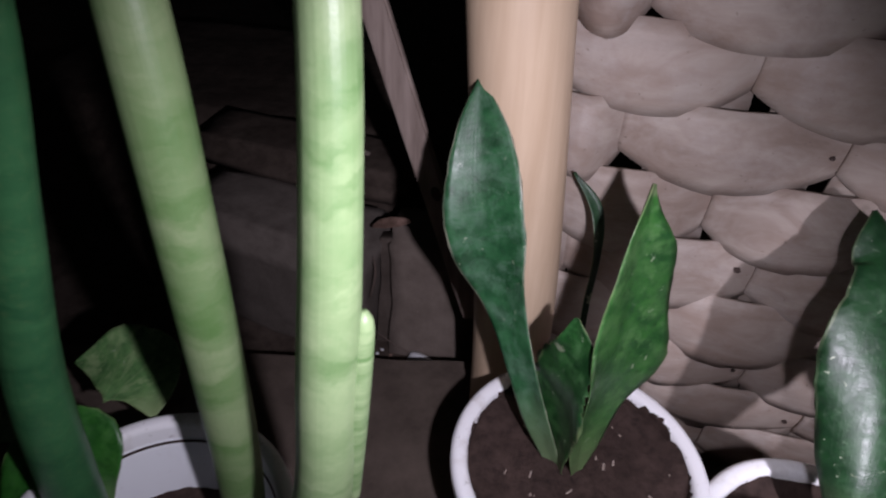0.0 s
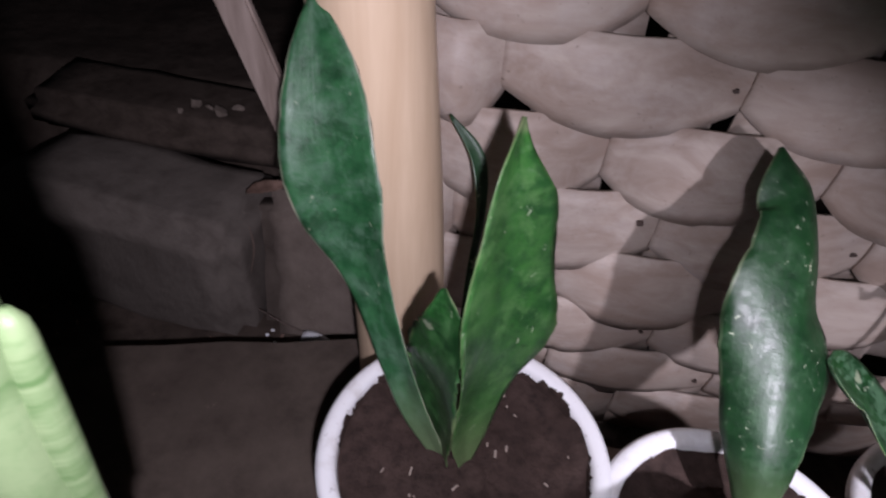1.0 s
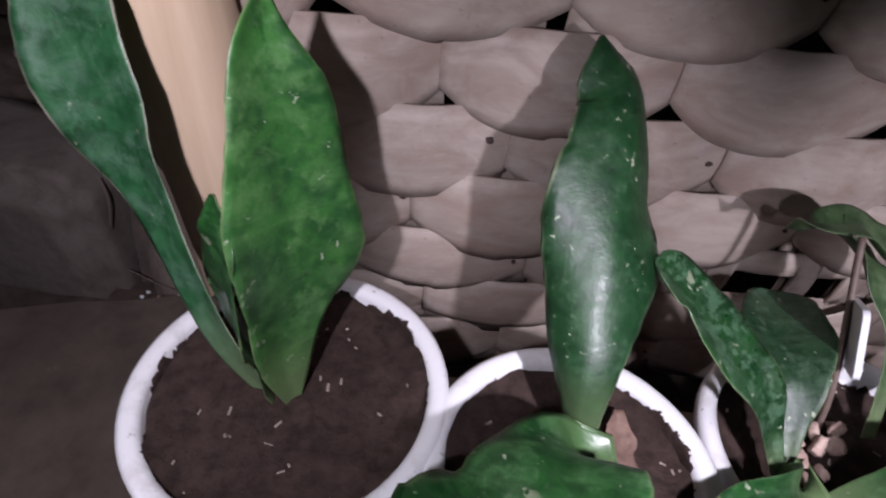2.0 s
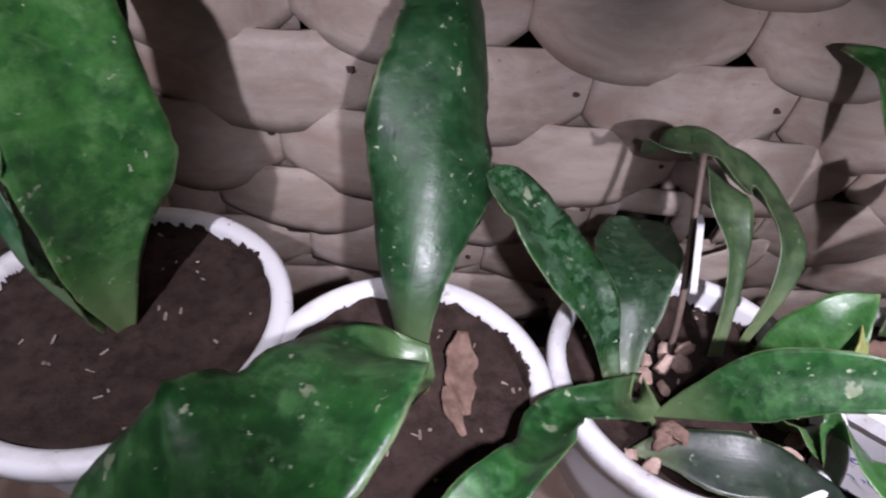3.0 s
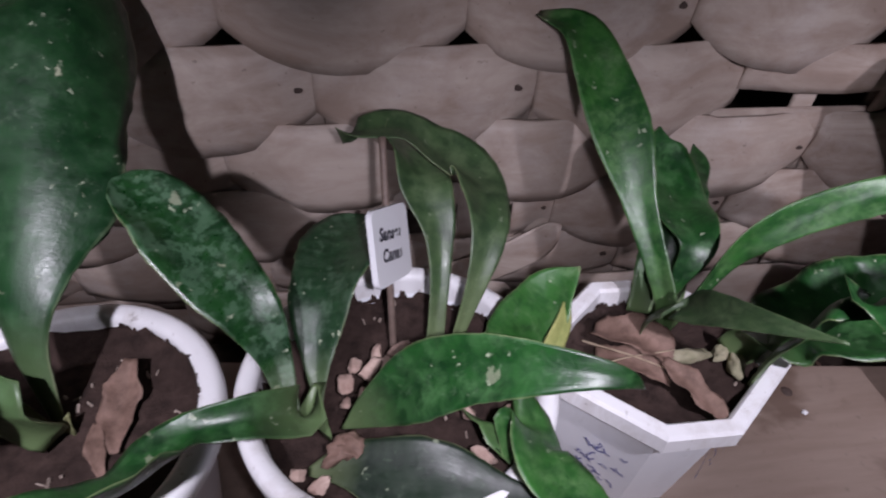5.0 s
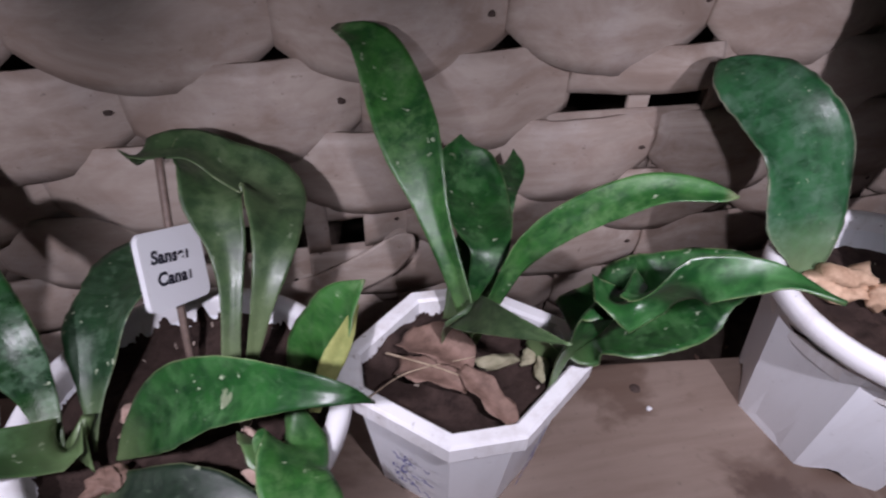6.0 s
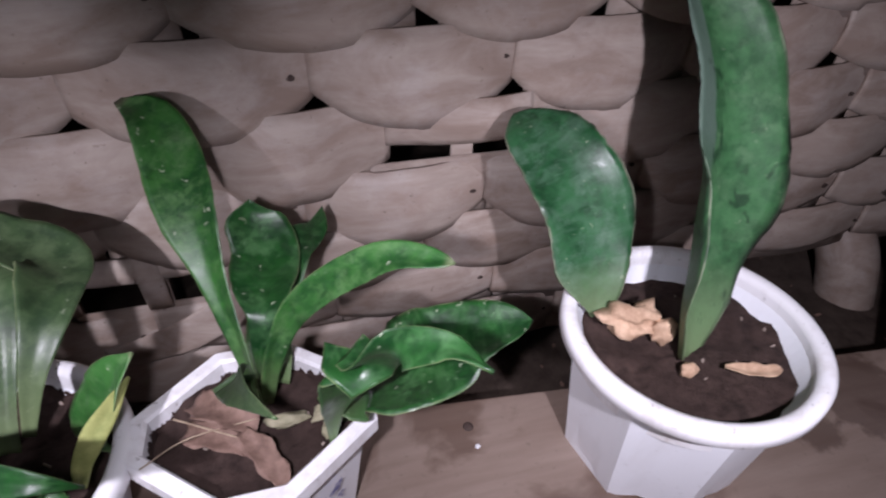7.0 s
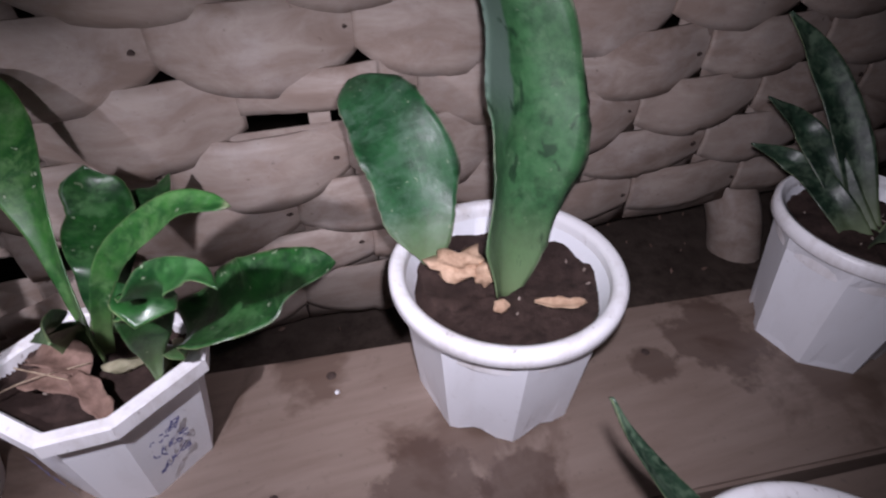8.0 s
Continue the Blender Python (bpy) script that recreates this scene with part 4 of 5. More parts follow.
leaf(p3, [(0.3976, -0.0557, 0.1092, 0.031), (0.3848, -0.0663, 0.1273, 0.0239), (0.3693, -0.0734, 0.1385, 0.0196), (0.3493, -0.0774, 0.1386, 0.0176), (0.3371, -0.0909, 0.1423, 0.0275), (0.3278, -0.1075, 0.1515, 0.0271), (0.3107, -0.1254, 0.1678, 0.0224), (0.2925, -0.1427, 0.1705, 0.0241), (0.2771, -0.1594, 0.1667, 0.0215)], LEAF, (-0.49, -0.44, 0.76), 0.55, 0.08, seed=13, face_tip=(-0.59, -0.36, 0.73))
leaf(p3, [(0.482, -0.0652, 0.1039, 0.0339), (0.4917, -0.0747, 0.1156, 0.0367), (0.4991, -0.0827, 0.1252, 0.037), (0.4998, -0.0967, 0.129, 0.0352), (0.5049, -0.1143, 0.1297, 0.0317), (0.5141, -0.1326, 0.1309, 0.0245), (0.5273, -0.1503, 0.127, 0.0154)], LEAF_BRIGHT, (0.58, -0.42, 0.70), 0.2, 0.05, seed=14, face_tip=(0.29, -0.64, 0.71))
leaf(p3, [(0.3927, -0.0805, 0.0982, 0.0046), (0.4136, -0.0836, 0.1062, 0.0229), (0.4363, -0.0924, 0.1102, 0.0338), (0.457, -0.0968, 0.1128, 0.0317), (0.4799, -0.1052, 0.1093, 0.0189), (0.5033, -0.1099, 0.1069, 0.0047)], LEAF_DARKEST, (0.01, -0.29, 0.96), 0.15, 0.05, seed=15, face_tip=(0.01, -0.31, 0.95))
leaf(p3, [(0.508, -0.056, 0.112, 0.006), (0.515, -0.05, 0.13, 0.011), (0.525, -0.038, 0.141, 0.012), (0.536, -0.016, 0.147, 0.002)], YELLOW, (0.3, -0.7, 0.6), 0.2, 0.05, seed=16, label="narrow yellowing leaf")

p4 = plant("dense green snake plant with arching glossy leaves")
leaf(p4, [(0.6005, -0.0188, 0.0964, 0.0072), (0.5992, -0.0164, 0.1259, 0.0127), (0.5928, 0.0021, 0.1506, 0.0144), (0.585, 0.0254, 0.1756, 0.0201), (0.5769, 0.0504, 0.2027, 0.034), (0.5697, 0.0819, 0.227, 0.0379), (0.5585, 0.1053, 0.2467, 0.0285), (0.5393, 0.1254, 0.2493, 0.006)], LEAF_BRIGHT, (-0.84, -0.24, 0.49), 0.3, 0.04, seed=17, face_tip=(0.37, -0.63, 0.68))
leaf(p4, [(0.6008, -0.0049, 0.1019, 0.0009), (0.605, -0.0071, 0.1389, 0.0091), (0.6126, -0.0013, 0.1619, 0.022), (0.6133, 0.0204, 0.1668, 0.0372), (0.6157, 0.0472, 0.1716, 0.0439), (0.6091, 0.0665, 0.1873, 0.0352), (0.6103, 0.0708, 0.199, 0.0099)], LEAF, (-0.41, -0.55, 0.73), 0.25, 0.06, seed=18, face_tip=(0.38, -0.52, 0.77))
leaf(p4, [(0.6045, 0.0024, 0.1011, 0.0319), (0.6152, 0.0276, 0.1395, 0.0312), (0.6306, 0.0529, 0.1646, 0.029), (0.6491, 0.0755, 0.1665, 0.0168), (0.6563, 0.0974, 0.1686, 0.001)], LEAF, (-0.36, -0.70, 0.62), 0.25, 0.06, seed=19, face_tip=(-0.30, -0.80, 0.52))
leaf(p4, [(0.6027, -0.0153, 0.0991, 0.0087), (0.6126, -0.0178, 0.1381, 0.0128), (0.6276, -0.0156, 0.1721, 0.0158), (0.655, -0.0202, 0.1987, 0.0193), (0.6831, -0.0333, 0.2191, 0.0174), (0.7123, -0.0538, 0.2259, 0.0098)], LEAF_BRIGHT, (0.44, -0.53, 0.72), 0.35, 0.06, seed=20, face_tip=(0.31, -0.60, 0.74))
leaf(p4, [(0.6434, -0.033, 0.098, 0.0269), (0.6556, -0.037, 0.1155, 0.0422), (0.668, -0.0373, 0.1293, 0.0563), (0.6828, -0.0404, 0.1371, 0.0687), (0.7056, -0.0423, 0.1468, 0.066), (0.7287, -0.0397, 0.1566, 0.0472), (0.7641, -0.0455, 0.1655, 0.0151)], LEAF, (0.64, 0.06, 0.77), 0.3, 0.06, seed=21, face_tip=(-0.04, -0.22, 0.97))
leaf(p4, [(0.6404, -0.0553, 0.1017, 0.0034), (0.6438, -0.0555, 0.129, 0.0134), (0.6492, -0.0601, 0.1524, 0.0259), (0.6531, -0.0629, 0.1755, 0.0343), (0.6625, -0.0788, 0.1926, 0.029), (0.675, -0.0905, 0.214, 0.0211), (0.6946, -0.1062, 0.2261, 0.0128), (0.7065, -0.1254, 0.23, 0.0007)], LEAF, (0.32, -0.61, 0.73), 0.3, 0.07, seed=22, face_tip=(0.43, -0.66, 0.62))
leaf(p4, [(0.5915, -0.0121, 0.0957, 0.0185), (0.5897, -0.0177, 0.1194, 0.021), (0.5914, -0.0291, 0.1417, 0.0223), (0.5956, -0.0485, 0.162, 0.0204), (0.6048, -0.0722, 0.1782, 0.0108), (0.6201, -0.0982, 0.1928, 0.001)], LEAF_OLIVE, (0.25, -0.54, 0.80), 0.25, 0.05, seed=23, face_tip=(-0.10, -0.76, 0.64))

p5 = plant("snake plant with two broad grey-green upright leaves")
leaf(p5, [(0.8349, -0.004, 0.1115, 0.0015), (0.8383, -0.0017, 0.1234, 0.0297), (0.838, 0.01, 0.1431, 0.0541), (0.8363, 0.0223, 0.1667, 0.0714), (0.8326, 0.0399, 0.194, 0.0704), (0.822, 0.065, 0.2111, 0.0656), (0.8124, 0.0865, 0.2198, 0.0445), (0.807, 0.1112, 0.2208, 0.0172)], LEAF_GREY, (0.07, -0.76, 0.64), 0.2, 0.13, seed=24, thick=0.003, face_tip=(0.04, -0.96, 0.28))
leaf(p5, [(0.8821, -0.052, 0.1066, 0.0252), (0.8893, -0.0389, 0.1283, 0.059), (0.8973, -0.0267, 0.156, 0.0866), (0.9085, -0.0082, 0.1883, 0.0969), (0.9205, 0.0102, 0.2239, 0.0927), (0.9239, 0.0299, 0.261, 0.0832), (0.9207, 0.0502, 0.2899, 0.0644), (0.9107, 0.0696, 0.3167, 0.0435), (0.8988, 0.0876, 0.3433, 0.0212)], LEAF_FOLDED, (0.29, -0.89, -0.35), 0.45, 0.09, seed=25, thick=0.003, face_tip=(0.08, -0.91, 0.41))

p6 = plant("small spiky snake plant with dark cross-banded leaves")
for k, row in enumerate((
    [(1.217, -0.070, 0.105, 0.024), (1.210, -0.018, 0.180, 0.031), (1.189, 0.020, 0.231, 0.024), (1.152, 0.030, 0.267, 0.003)],
    [(1.210, -0.075, 0.105, 0.022), (1.196, -0.025, 0.152, 0.029), (1.193, 0.010, 0.171, 0.023), (1.150, 0.018, 0.201, 0.002)],
    [(1.200, -0.08, 0.105, 0.022), (1.185, -0.045, 0.135, 0.026), (1.186, 0.0, 0.142, 0.021), (1.153, 0.020, 0.155, 0.002)],
    [(1.225, -0.085, 0.105, 0.022), (1.245, -0.085, 0.17, 0.028), (1.27, -0.09, 0.22, 0.022), (1.285, -0.095, 0.26, 0.002)],
    [(1.205, -0.09, 0.105, 0.022), (1.185, -0.105, 0.142, 0.026), (1.165, -0.12, 0.158, 0.02), (1.14, -0.135, 0.165, 0.002)],
)):
    leaf(p6, row, LEAF_BAND, (-0.4, -0.7, 0.6), 0.45, 0.04, seed=30 + k, thick=0.003)

p7 = plant("narrow dark snake plant leaves in a white pot")
for k, row in enumerate((
    [(0.935, -0.285, 0.095, 0.016), (0.899, -0.242, 0.135, 0.015), (0.873, -0.222, 0.173, 0.007), (0.862, -0.210, 0.197, 0.001)],
    [(0.955, -0.305, 0.095, 0.018), (0.975, -0.30, 0.125, 0.017), (1.0, -0.295, 0.14, 0.010), (1.03, -0.29, 0.145, 0.001)],
)):
    # dark banded colours stand in for the weak torchlight at the bench edge
    leaf(p7, row, LEAF_BAND, (0.3, -0.7, 0.6), 0.5, 0.04, seed=40 + k, thick=0.003)

p0 = thing("spear_plant", "tall pale green spear plant with round cross-banded leaves", "plant", "snake plants")
rod("spear_leaf", [(-0.095, -0.142, 0.10, 0.030), (-0.058, -0.142, 0.17, 0.030), (-0.036, -0.141, 0.24, 0.0285), (-0.0265, -0.140, 0.32, 0.0245), (-0.018, -0.139, 0.40, 0.0195), (-0.014, -0.137, 0.46, 0.0160), (-0.016, -0.129, 0.54, 0.012), (-0.015, -0.128, 0.60, 0.003)], STEM, p0, 18)
rod("side_shoot", [(-0.022, -0.139, 0.235, 0.006), (-0.0180, -0.138, 0.29, 0.0105), (-0.0132, -0.136, 0.337, 0.0095), (-0.0118, -0.135, 0.351, 0.0075), (-0.0116, -0.135, 0.356, 0.003)], STEM, p0, 12, "short blunt shoot")
rod("spear_leaf", [(-0.127, -0.10, 0.095, 0.028), (-0.116, -0.10, 0.20, 0.029), (-0.105, -0.10, 0.36, 0.027), (-0.100, -0.10, 0.443, 0.024), (-0.097, -0.10, 0.54, 0.014), (-0.096, -0.10, 0.6, 0.003)], STEM_DIM, p0, 18)
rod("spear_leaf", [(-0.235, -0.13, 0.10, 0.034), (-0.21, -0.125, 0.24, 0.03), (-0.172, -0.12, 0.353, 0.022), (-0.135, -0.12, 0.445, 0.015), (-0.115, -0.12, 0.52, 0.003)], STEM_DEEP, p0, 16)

p00 = thing("heart_leaf_vine", "small vine with pale variegated heart-shaped leaves", "plant")
leaf(p00, [(-0.232, -0.052, 0.108, 0.004), (-0.243, -0.034, 0.120, 0.052), (-0.262, -0.022, 0.126, 0.068), (-0.290, -0.020, 0.126, 0.050), (-0.322, -0.026, 0.118, 0.002)], POTHOS, (0.1, -0.45, 0.88), 0.2, 0.06, seed=50, thick=0.0012)
leaf(p00, [(-0.235, -0.115, 0.075, 0.004), (-0.245, -0.10, 0.118, 0.045), (-0.255, -0.105, 0.130, 0.066), (-0.270, -0.125, 0.122, 0.050), (-0.282, -0.15, 0.105, 0.002)], POTHOS_GREEN, (0.1, -0.5, 0.85), 0.2, 0.06, seed=51, thick=0.0012)
leaf(p00, [(-0.275, -0.10, 0.105, 0.004), (-0.30, -0.085, 0.122, 0.036), (-0.325, -0.08, 0.124, 0.05), (-0.35, -0.085, 0.115, 0.002)], POTHOS, (-0.1, -0.5, 0.85), 0.2, 0.06, seed=52, thick=0.0012)


# ---- label on its stake ----
def build_label():
    lab = thing("plant_label", "white plastic plant label with dark writing on a stake", "plant label")
    rod("stake", [(0.4382, -0.012, 0.085, 0.0045), (0.4378, 0.006, 0.130, 0.0045), (0.4373, 0.055, 0.206, 0.0045)], STAKE, lab, 8)
    o = Vector((0.4388, 0.0172, 0.1595))
    side = Vector((0.0111, 0.0190, -0.0108)).normalized()
    up = Vector((-0.0011, 0.0114, 0.0180))
    up = (up - side * up.dot(side)).normalized()
    nor = side.cross(up)
    hw, hh, r, th = 0.0225, 0.0213, 0.005, 0.0018
    out = []
    for cx, cy, a0 in ((hw - r, hh - r, 0), (-hw + r, hh - r, 90), (-hw + r, -hh + r, 180), (hw - r, -hh + r, 270)):
        out += [(cx + r * math.cos(radians(a0 + a)), cy + r * math.sin(radians(a0 + a))) for a in (0, 22, 45, 68, 90)]
    n = len(out)
    verts = [o + side * a + up * b + nor * s * th for s in (1, -1) for a, b in out]
    faces = [list(range(n)), [n + i for i in range(n)][::-1]] + [[i, n + i, n + (i + 1) % n, (i + 1) % n] for i in range(n)]
    plate = mesh_ob("plate", verts, faces, TAG, lab, False)
    # two handwritten lines; the end of each is a plain bar
    axes = Matrix((side, up, nor)).transposed().to_4x4()
    for word, a, b, size in (("Sanse", -0.0165, 0.0045, 0.0098), ("Cana", -0.0150, -0.0075, 0.0098)):
        text = bpy.data.curves.new("writing", "FONT")
        text.body, text.size, text.offset, text.shear, text.space_character = word, size, 0.00042, 0.12, 1.06
        pen = bpy.data.objects.new("writing", text)
        me = bpy.data.meshes.new_from_object(pen)
        bpy.data.objects.remove(pen)
        wide = max(v.co.x for v in me.vertices)
        me.transform(Matrix.Translation(o + side * a + up * b + nor * (th + 0.0003)) @ axes @ Matrix.Rotation(-0.06, 4, "Z"))
        me.materials.clear()
        me.materials.append(INK)
        line = new("writing", me)
        line.parent = plate
        q = [o + side * (a + wide + dx) + up * (b - 0.06 * wide + dy) + nor * (th + 0.0003) for dx, dy in ((0.0012, 0.0), (0.0030, 0.0), (0.0036, 0.0048), (0.0020, 0.0050))]
        mesh_ob("writing", q, [[0, 1, 2, 3]], INK, plate, False)
    return lab


build_label()


# ---- litter ----
def lump(name, c, size, material, label, category, seed, turn=0.0, parent=None, bumps=0.35, group=""):
    bm = bmesh.new()
    bmesh.ops.create_icosphere(bm, subdivisions=3, radius=1)
    for v in bm.verts:
        k = 1 + bumps * noise.noise(v.co * 1.6 + Vector((seed * 3.7, seed, 0))) + bumps * 0.35 * noise.noise(v.co * 4.5 + Vector((seed, 0, 7)))
        v.co = Vector((v.co.x * size[0] * k, v.co.y * size[1] * k, v.co.z * size[2] * k))
    bmesh.ops.transform(bm, matrix=pose(*c, 0, 0, turn), verts=bm.verts)
    ob = part(name, bm, material, parent, smooth=True)
    if not parent:
        tagged(ob, label, category, group)
    return ob


def chunk(c, size, seed, turn, name, material, label, category, group):
    """An angular chunk: a coarse ball pushed flat on a few broken faces."""
    cut = random.Random(seed)
    planes = [Vector((cut.gauss(0, 1), cut.gauss(0, 1), cut.gauss(0, 0.7))).normalized() for _ in range(8)]
    bm = bmesh.new()
    bmesh.ops.create_icosphere(bm, subdivisions=3, radius=1)
    for v in bm.verts:
        for n in planes:
            over = v.co.dot(n) - 0.42 - 0.2 * noise.noise(n * 5)
            if over > 0:
                v.co -= n * over * 0.93
        v.co *= 1 + 0.22 * noise.noise(v.co * 3.1 + Vector((seed, 0, 0))) + 0.08 * noise.noise(v.co * 9 + Vector((seed, 3, 0)))
        v.co = Vector((v.co.x * size[0], v.co.y * size[1], v.co.z * size[2]))
    bmesh.ops.transform(bm, matrix=pose(*c, cut.uniform(-20, 20), cut.uniform(-20, 20), turn), verts=bm.verts)
    tagged(part(name, bm, material, None, smooth=True), label, category, group)


def dry_leaf(spine, seed, label="curled dry brown leaf lying on potting soil", material=None):
    ob = leaf(None, spine, material or DRY, (0.1, -0.2, 1), 0.5, 0.18, 0.0012, seed, "dry_leaf", label, ragged=0.07, n=22, m=9)
    return tagged(ob, category="dry leaf", group="dry leaves on the soil")


dry_leaf([(0.298, -0.018, 0.118, 0.006), (0.297, -0.033, 0.112, 0.017), (0.297, -0.048, 0.108, 0.016), (0.300, -0.066, 0.106, 0.004)], 61)
dry_leaf([(0.288, -0.050, 0.109, 0.003), (0.291, -0.063, 0.108, 0.009), (0.298, -0.078, 0.105, 0.003)], 62)
dry_leaf([(0.590, -0.042, 0.112, 0.008), (0.600, -0.055, 0.109, 0.015), (0.609, -0.070, 0.105, 0.013), (0.614, -0.082, 0.102, 0.003)], 63)
dry_leaf([(0.560, -0.012, 0.108, 0.010), (0.572, -0.022, 0.116, 0.022), (0.585, -0.028, 0.116, 0.026), (0.598, -0.04, 0.108, 0.010)], 64, "crumpled dry brown leaves lying on potting soil")
dry_leaf([(0.556, -0.028, 0.103, 0.010), (0.567, -0.036, 0.110, 0.018), (0.582, -0.045, 0.110, 0.014), (0.592, -0.052, 0.104, 0.004)], 65)
dry_leaf([(0.408, -0.072, 0.110, 0.005), (0.413, -0.077, 0.114, 0.009), (0.418, -0.082, 0.111, 0.004)], 66)
rng = random.Random(21)
for k, (x, y, big) in enumerate(((0.409, -0.033, 0.0082), (0.415, -0.020, 0.0066), (0.428, -0.014, 0.0078), (0.441, -0.017, 0.0084), (0.436, -0.027, 0.0100), (0.423, -0.030, 0.0088), (0.420, -0.043, 0.0072), (0.447, -0.009, 0.0055), (0.411, -0.047, 0.0050), (0.487, -0.074, 0.0112), (0.480, -0.086, 0.0082), (0.476, -0.060, 0.0070), (0.399, -0.092, 0.0066), (0.389, -0.086, 0.0060), (0.470, -0.050, 0.0052), (0.500, -0.058, 0.0058))):
    chunk((x, y, 0.088 + 0.8 * big + rng.uniform(0.009, 0.012)), (big * 1.15, big * rng.uniform(0.60, 0.9), big * rng.uniform(0.38, 0.6)), 30 + k, rng.uniform(0, 180), "pumice_chunk", PEBBLE, "angular pinkish pumice chunk on potting soil", "pebble", "pumice on the soil")
lump("dry_clump", (0.410, -0.076, 0.108), (0.010, 0.007, 0.006), DRY, "crumpled brown leaf remains at the plant base", "dry leaf", 17, 25, bumps=0.6)
lump("dry_root", (0.858, -0.018, 0.118), (0.021, 0.012, 0.011), ROOT, "knobbly tan dry root lying on potting soil", "root", 4, -22, bumps=0.8)
lump("dry_root", (0.876, -0.033, 0.115), (0.009, 0.007, 0.010), ROOT, "short tan root stump in potting soil", "root", 6, 15, bumps=0.5)
lump("dry_root", (0.875, -0.066, 0.112), (0.006, 0.005, 0.005), ROOT, "tan crumb of dry root on potting soil", "root", 8, 0)
dry_leaf([(0.900, -0.070, 0.113, 0.004), (0.912, -0.078, 0.115, 0.010), (0.925, -0.082, 0.115, 0.009), (0.936, -0.081, 0.113, 0.003)], 67, "small tan dry leaf lying on potting soil", ROOT)
for k, row in enumerate((
    [(0.536, -0.052, 0.111, 0.0009), (0.56, -0.04, 0.113, 0.0009), (0.60, -0.036, 0.114, 0.0008)],
    [(0.55, -0.02, 0.108, 0.0014), (0.573, -0.036, 0.112, 0.0013), (0.59, -0.045, 0.110, 0.0012)],
)):
    s = rod("straw_stalk", row, STRAW, None, 6, "thin dry straw stalk lying across potting soil")
    tagged(s, category="straw", group="straw on the soil")
for k, (x, y, long) in enumerate(((0.615, -0.031, 0.013), (0.637, -0.030, 0.009), (0.641, -0.040, 0.010), (0.651, -0.025, 0.008))):
    lump("root_stub", (x, y, 0.100), (long, 0.0045, 0.005), STUB, "pale withered root stub in potting soil", "root", 40 + k, 35 * k, bumps=0.5, group="withered stubs")
lump("grit", (0.75, -0.02, 0.0012), (0.0022, 0.0018, 0.0014), TAG, "white grain of grit on a brown board", "grit", 2)

# leaf litter and clods on the earth behind the bench
rng = random.Random(9)
cv, cf = [], []
for _ in range(170):
    x, y = rng.uniform(-0.5, 1.5), rng.uniform(0.02, 0.30)
    if y < 0.045 - 0.1 * (x - 0.64):
        continue
    z, s, k, ang = ground_height(x, y) + 0.002, rng.uniform(0.0015, 0.0055), len(cv), rng.uniform(0, 6.28)
    dx, dy = math.cos(ang) * s, math.sin(ang) * s
    h = rng.uniform(0.001, 0.004)
    cv += [(x - dx, y - dy, z), (x + dy * 0.5, y - dx * 0.5, z + h * 0.3), (x + dx, y + dy, z + h), (x - dy * 0.5, y + dx * 0.5, z + h * 0.6), (x, y, z - 0.003)]
    cf += [[k, k + 1, k + 2, k + 3], [k, k + 4, k + 1], [k + 1, k + 4, k + 2], [k + 2, k + 4, k + 3], [k + 3, k + 4, k]]
tagged(mesh_ob("leaf_litter", cv, cf, DRY, None, False, label="dry crumbled leaf litter on bare earth", kind="stuff"), category="leaf litter")

# the dark corner past the post
def worn_block(name, label, lo, hi, at, material, seed, dents=0.010):
    bm = bmesh.new()
    box(bm, lo, hi, bevel=0.018)
    bmesh.ops.subdivide_edges(bm, edges=[e for e in bm.edges if e.calc_length() > 0.03], cuts=7, use_grid_fill=True)
    for v in bm.verts:
        v.co += v.co.normalized() * (dents * noise.noise(v.co * 9 + Vector((seed, 0, 0))) + 0.3 * dents * noise.noise(v.co * 40))
    bmesh.ops.transform(bm, matrix=pose(*at), verts=bm.verts)
    return tagged(part(name, bm, material, None, label, smooth=True), category="block")


worn_block("cement_block", "old grey cement block with worn edges on bare earth", (-0.145, -0.07, -0.10), (0.145, 0.07, 0.10), (-0.292, 0.292, -0.012, 4, 3, -7), CEMENT, 0)
worn_block("brown_stone", "dusty brown stone slab leaning beside a cement block", (-0.085, -0.05, -0.11), (0.085, 0.05, 0.10), (-0.066, 0.298, -0.015, -12, -2, 5), DUSTY_STONE, 5, 0.012)
worn_block("cement_slab", "dark cement slab lying behind a cement block", (-0.17, -0.06, -0.025), (0.17, 0.06, 0.025), (-0.30, 0.40, 0.105, 6, 2, -4), DIRT, 9, 0.012)
for k, (x, y, z, big) in enumerate(((-0.250, 0.37, 0.137, 0.012), (-0.232, 0.365, 0.135, 0.009), (-0.218, 0.36, 0.133, 0.012), (-0.262, 0.35, 0.135, 0.007), (-0.20, 0.37, 0.134, 0.008))):
    chunk((x, y, z), (big, big * 0.8, big * 0.6), 80 + k, 50 * k, "clod", DUSTY_STONE, "small brown clod on a cement slab", "clod", "clods on the slab")
litter = leaf(None, [(-0.155, 0.262, 0.096, 0.004), (-0.138, 0.258, 0.106, 0.013), (-0.118, 0.256, 0.113, 0.012), (-0.102, 0.256, 0.117, 0.003)], DRY, (0, -0.6, 0.8), 0.3, 0.1, 0.001, 71, "dry_leaf", "pale dry leaf lying on a brown stone", ragged=0.06, n=18, m=7)
tagged(litter, category="dry leaf")
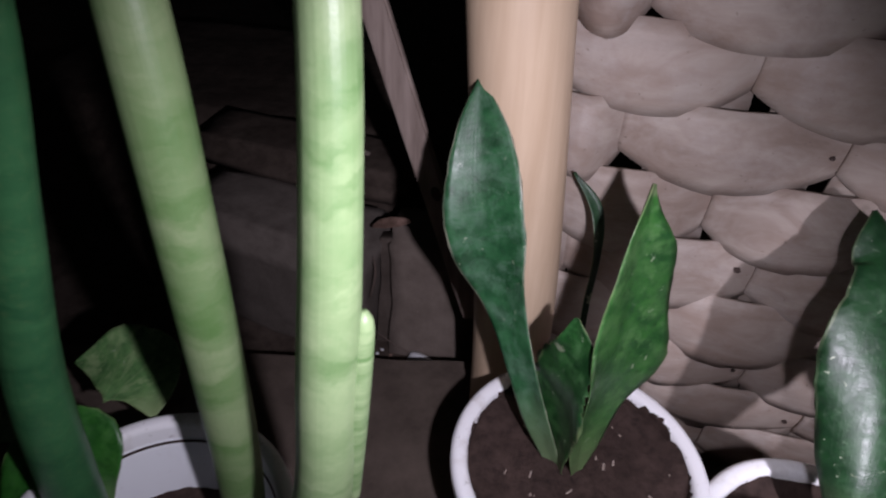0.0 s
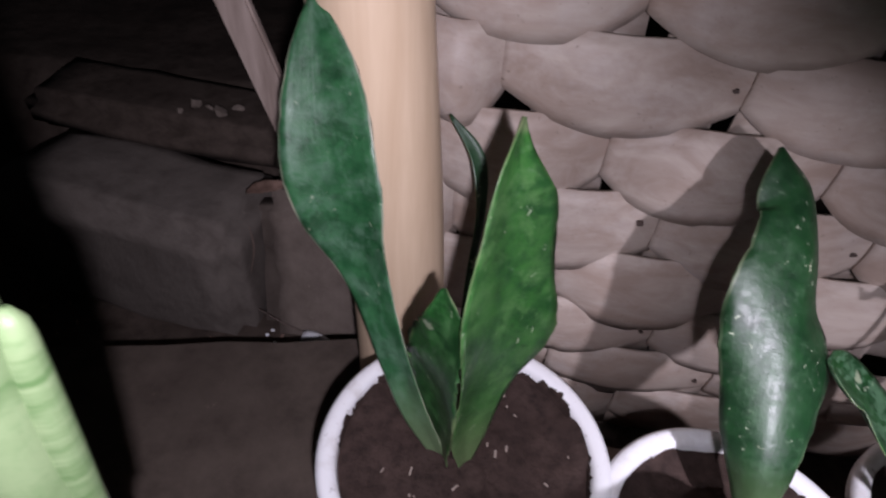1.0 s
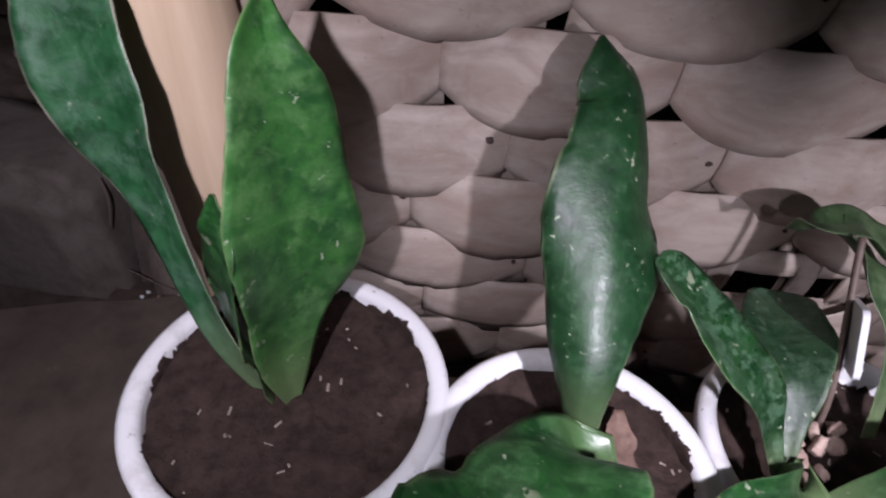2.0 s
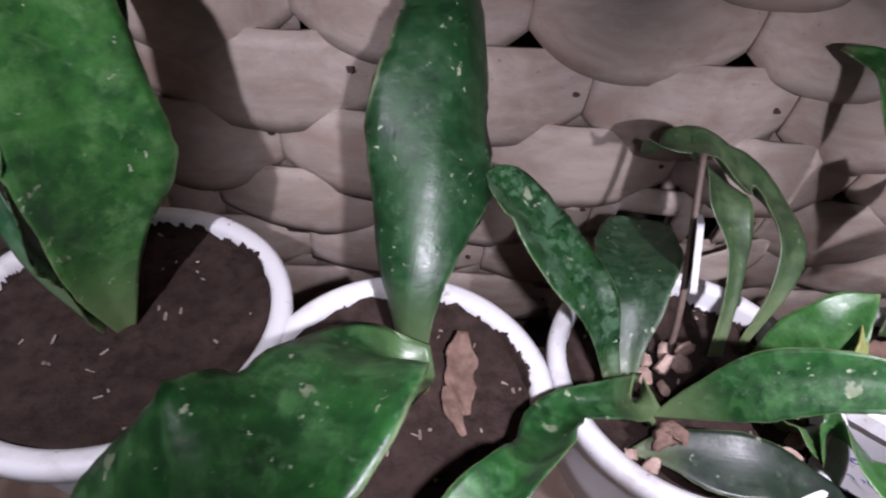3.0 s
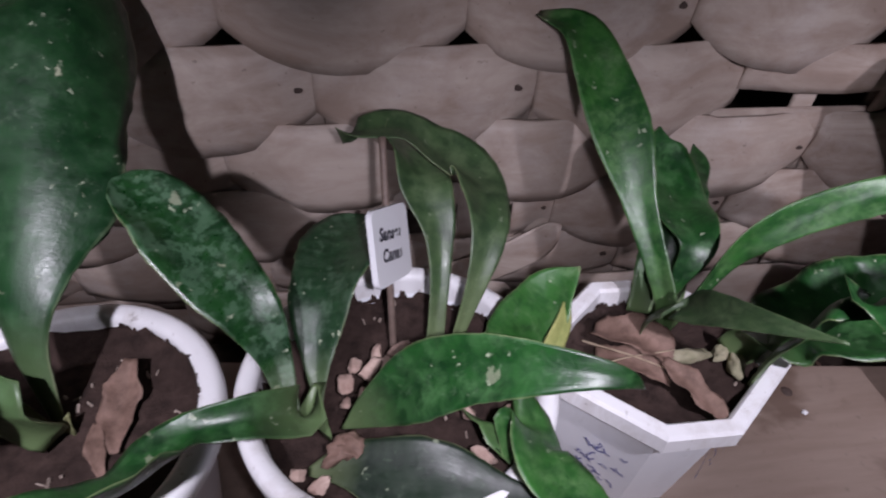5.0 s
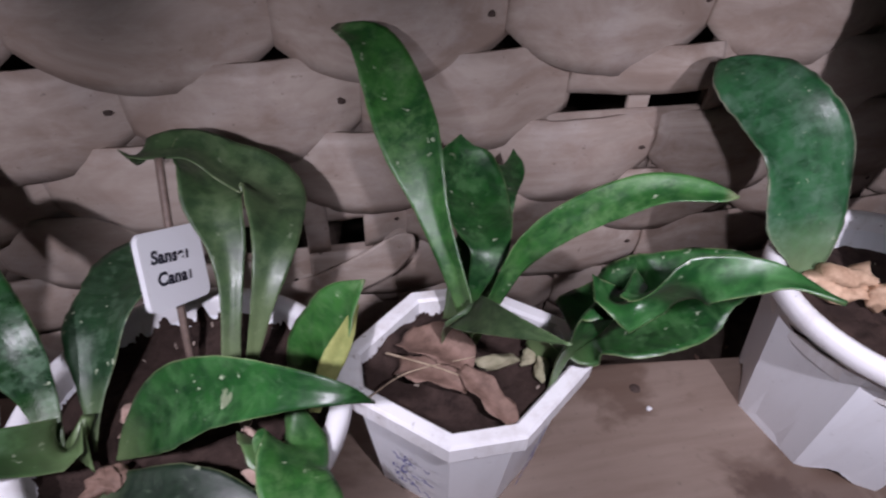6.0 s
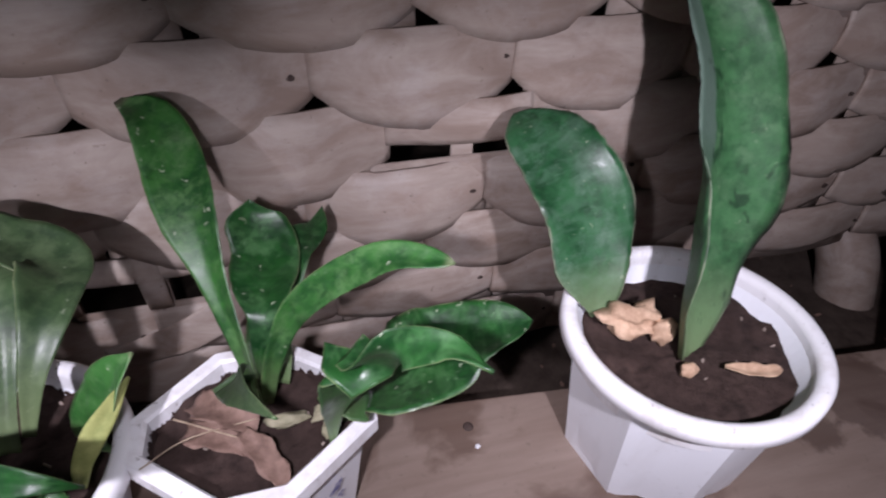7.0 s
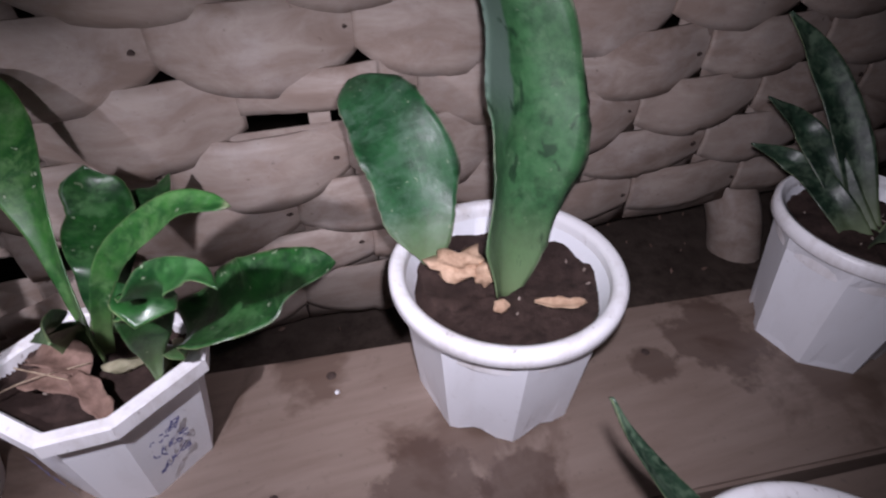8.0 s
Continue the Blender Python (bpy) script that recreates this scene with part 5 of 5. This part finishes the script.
# the first, upright rod is added in place of a dark crack
for row in ([(-0.146, 0.236, 0.070, 0.0012), (-0.143, 0.232, 0.045, 0.0022), (-0.150, 0.228, 0.010, 0.0014)], [(-0.148, 0.224, -0.045, 0.0012), (-0.118, 0.221, -0.062, 0.0015), (-0.085, 0.218, -0.074, 0.0012)]):
    tagged(rod("twig", row, STAKE, None, 6, "thin dark rod lying against a brown stone"), category="twig")
crumbs = random.Random(33)
for k in range(4):
    lump("grit", (-0.17 + 0.05 * crumbs.random(), 0.20 + 0.03 * crumbs.random(), -0.084), (0.0025, 0.002, 0.002), TAG, "white grain of grit on bare earth", "grit", 60 + k)


def build_scrap():
    """A strip of white plastic folded lengthwise, one end curled."""
    verts, faces, n = [], [], 10
    section = ((-0.009, 0.0), (-0.0055, 0.0065), (0.0, 0.0085), (0.006, 0.0055), (0.009, -0.001))
    w = len(section)
    for i in range(n + 1):
        v = i / n
        x, lift, size = -0.024 + 0.048 * v, 0.004 * math.sin(v * 5), 0.8 + 0.25 * math.sin(2.4 * v + 0.4)
        for d in (0, -0.0009):
            verts += [(x, size * a, size * b + lift + d) for a, b in section]
    for i in range(n):
        for k in range(w - 1):
            a, b = 2 * w * i + k, 2 * w * (i + 1) + k
            faces += [[a, b, b + 1, a + 1], [a + w, a + w + 1, b + w + 1, b + w]]
        for k in (0, w - 1):
            a, b = 2 * w * i + k, 2 * w * (i + 1) + k
            faces.append([a, a + w, b + w, b])
    for i in (0, n):
        faces += [[2 * w * i + k, 2 * w * i + k + 1, 2 * w * i + k + 1 + w, 2 * w * i + k + w] for k in range(w - 1)]
    ob = mesh_ob("plastic_scrap", verts, faces, TAG, None, label="dirty white folded scrap of plastic on bare earth")
    ob.matrix_world = pose(-0.072, 0.212, -0.078, 8, 6, -14)
    tagged(ob, category="scrap")


build_scrap()

# one dull leaf hanging in the dark
hanging = thing("hanging_leaf", "small dark green leaf hanging in the dark corner", "leaf")
leaf(hanging, [(-0.215, 0.30, 0.42, 0.003), (-0.208, 0.30, 0.36, 0.034), (-0.198, 0.297, 0.325, 0.028), (-0.190, 0.295, 0.300, 0.004)], LEAF_DARK, (0.2, -1, 0.2), 0.2, 0.05, seed=72, thick=0.0012)
rod("stalk", [(-0.215, 0.30, 0.418, 0.0015), (-0.205, 0.27, 0.49, 0.0016), (-0.176, 0.205, 0.535, 0.0017), (-0.163, 0.173, 0.545, 0.0018)], STAKE, hanging, 6)
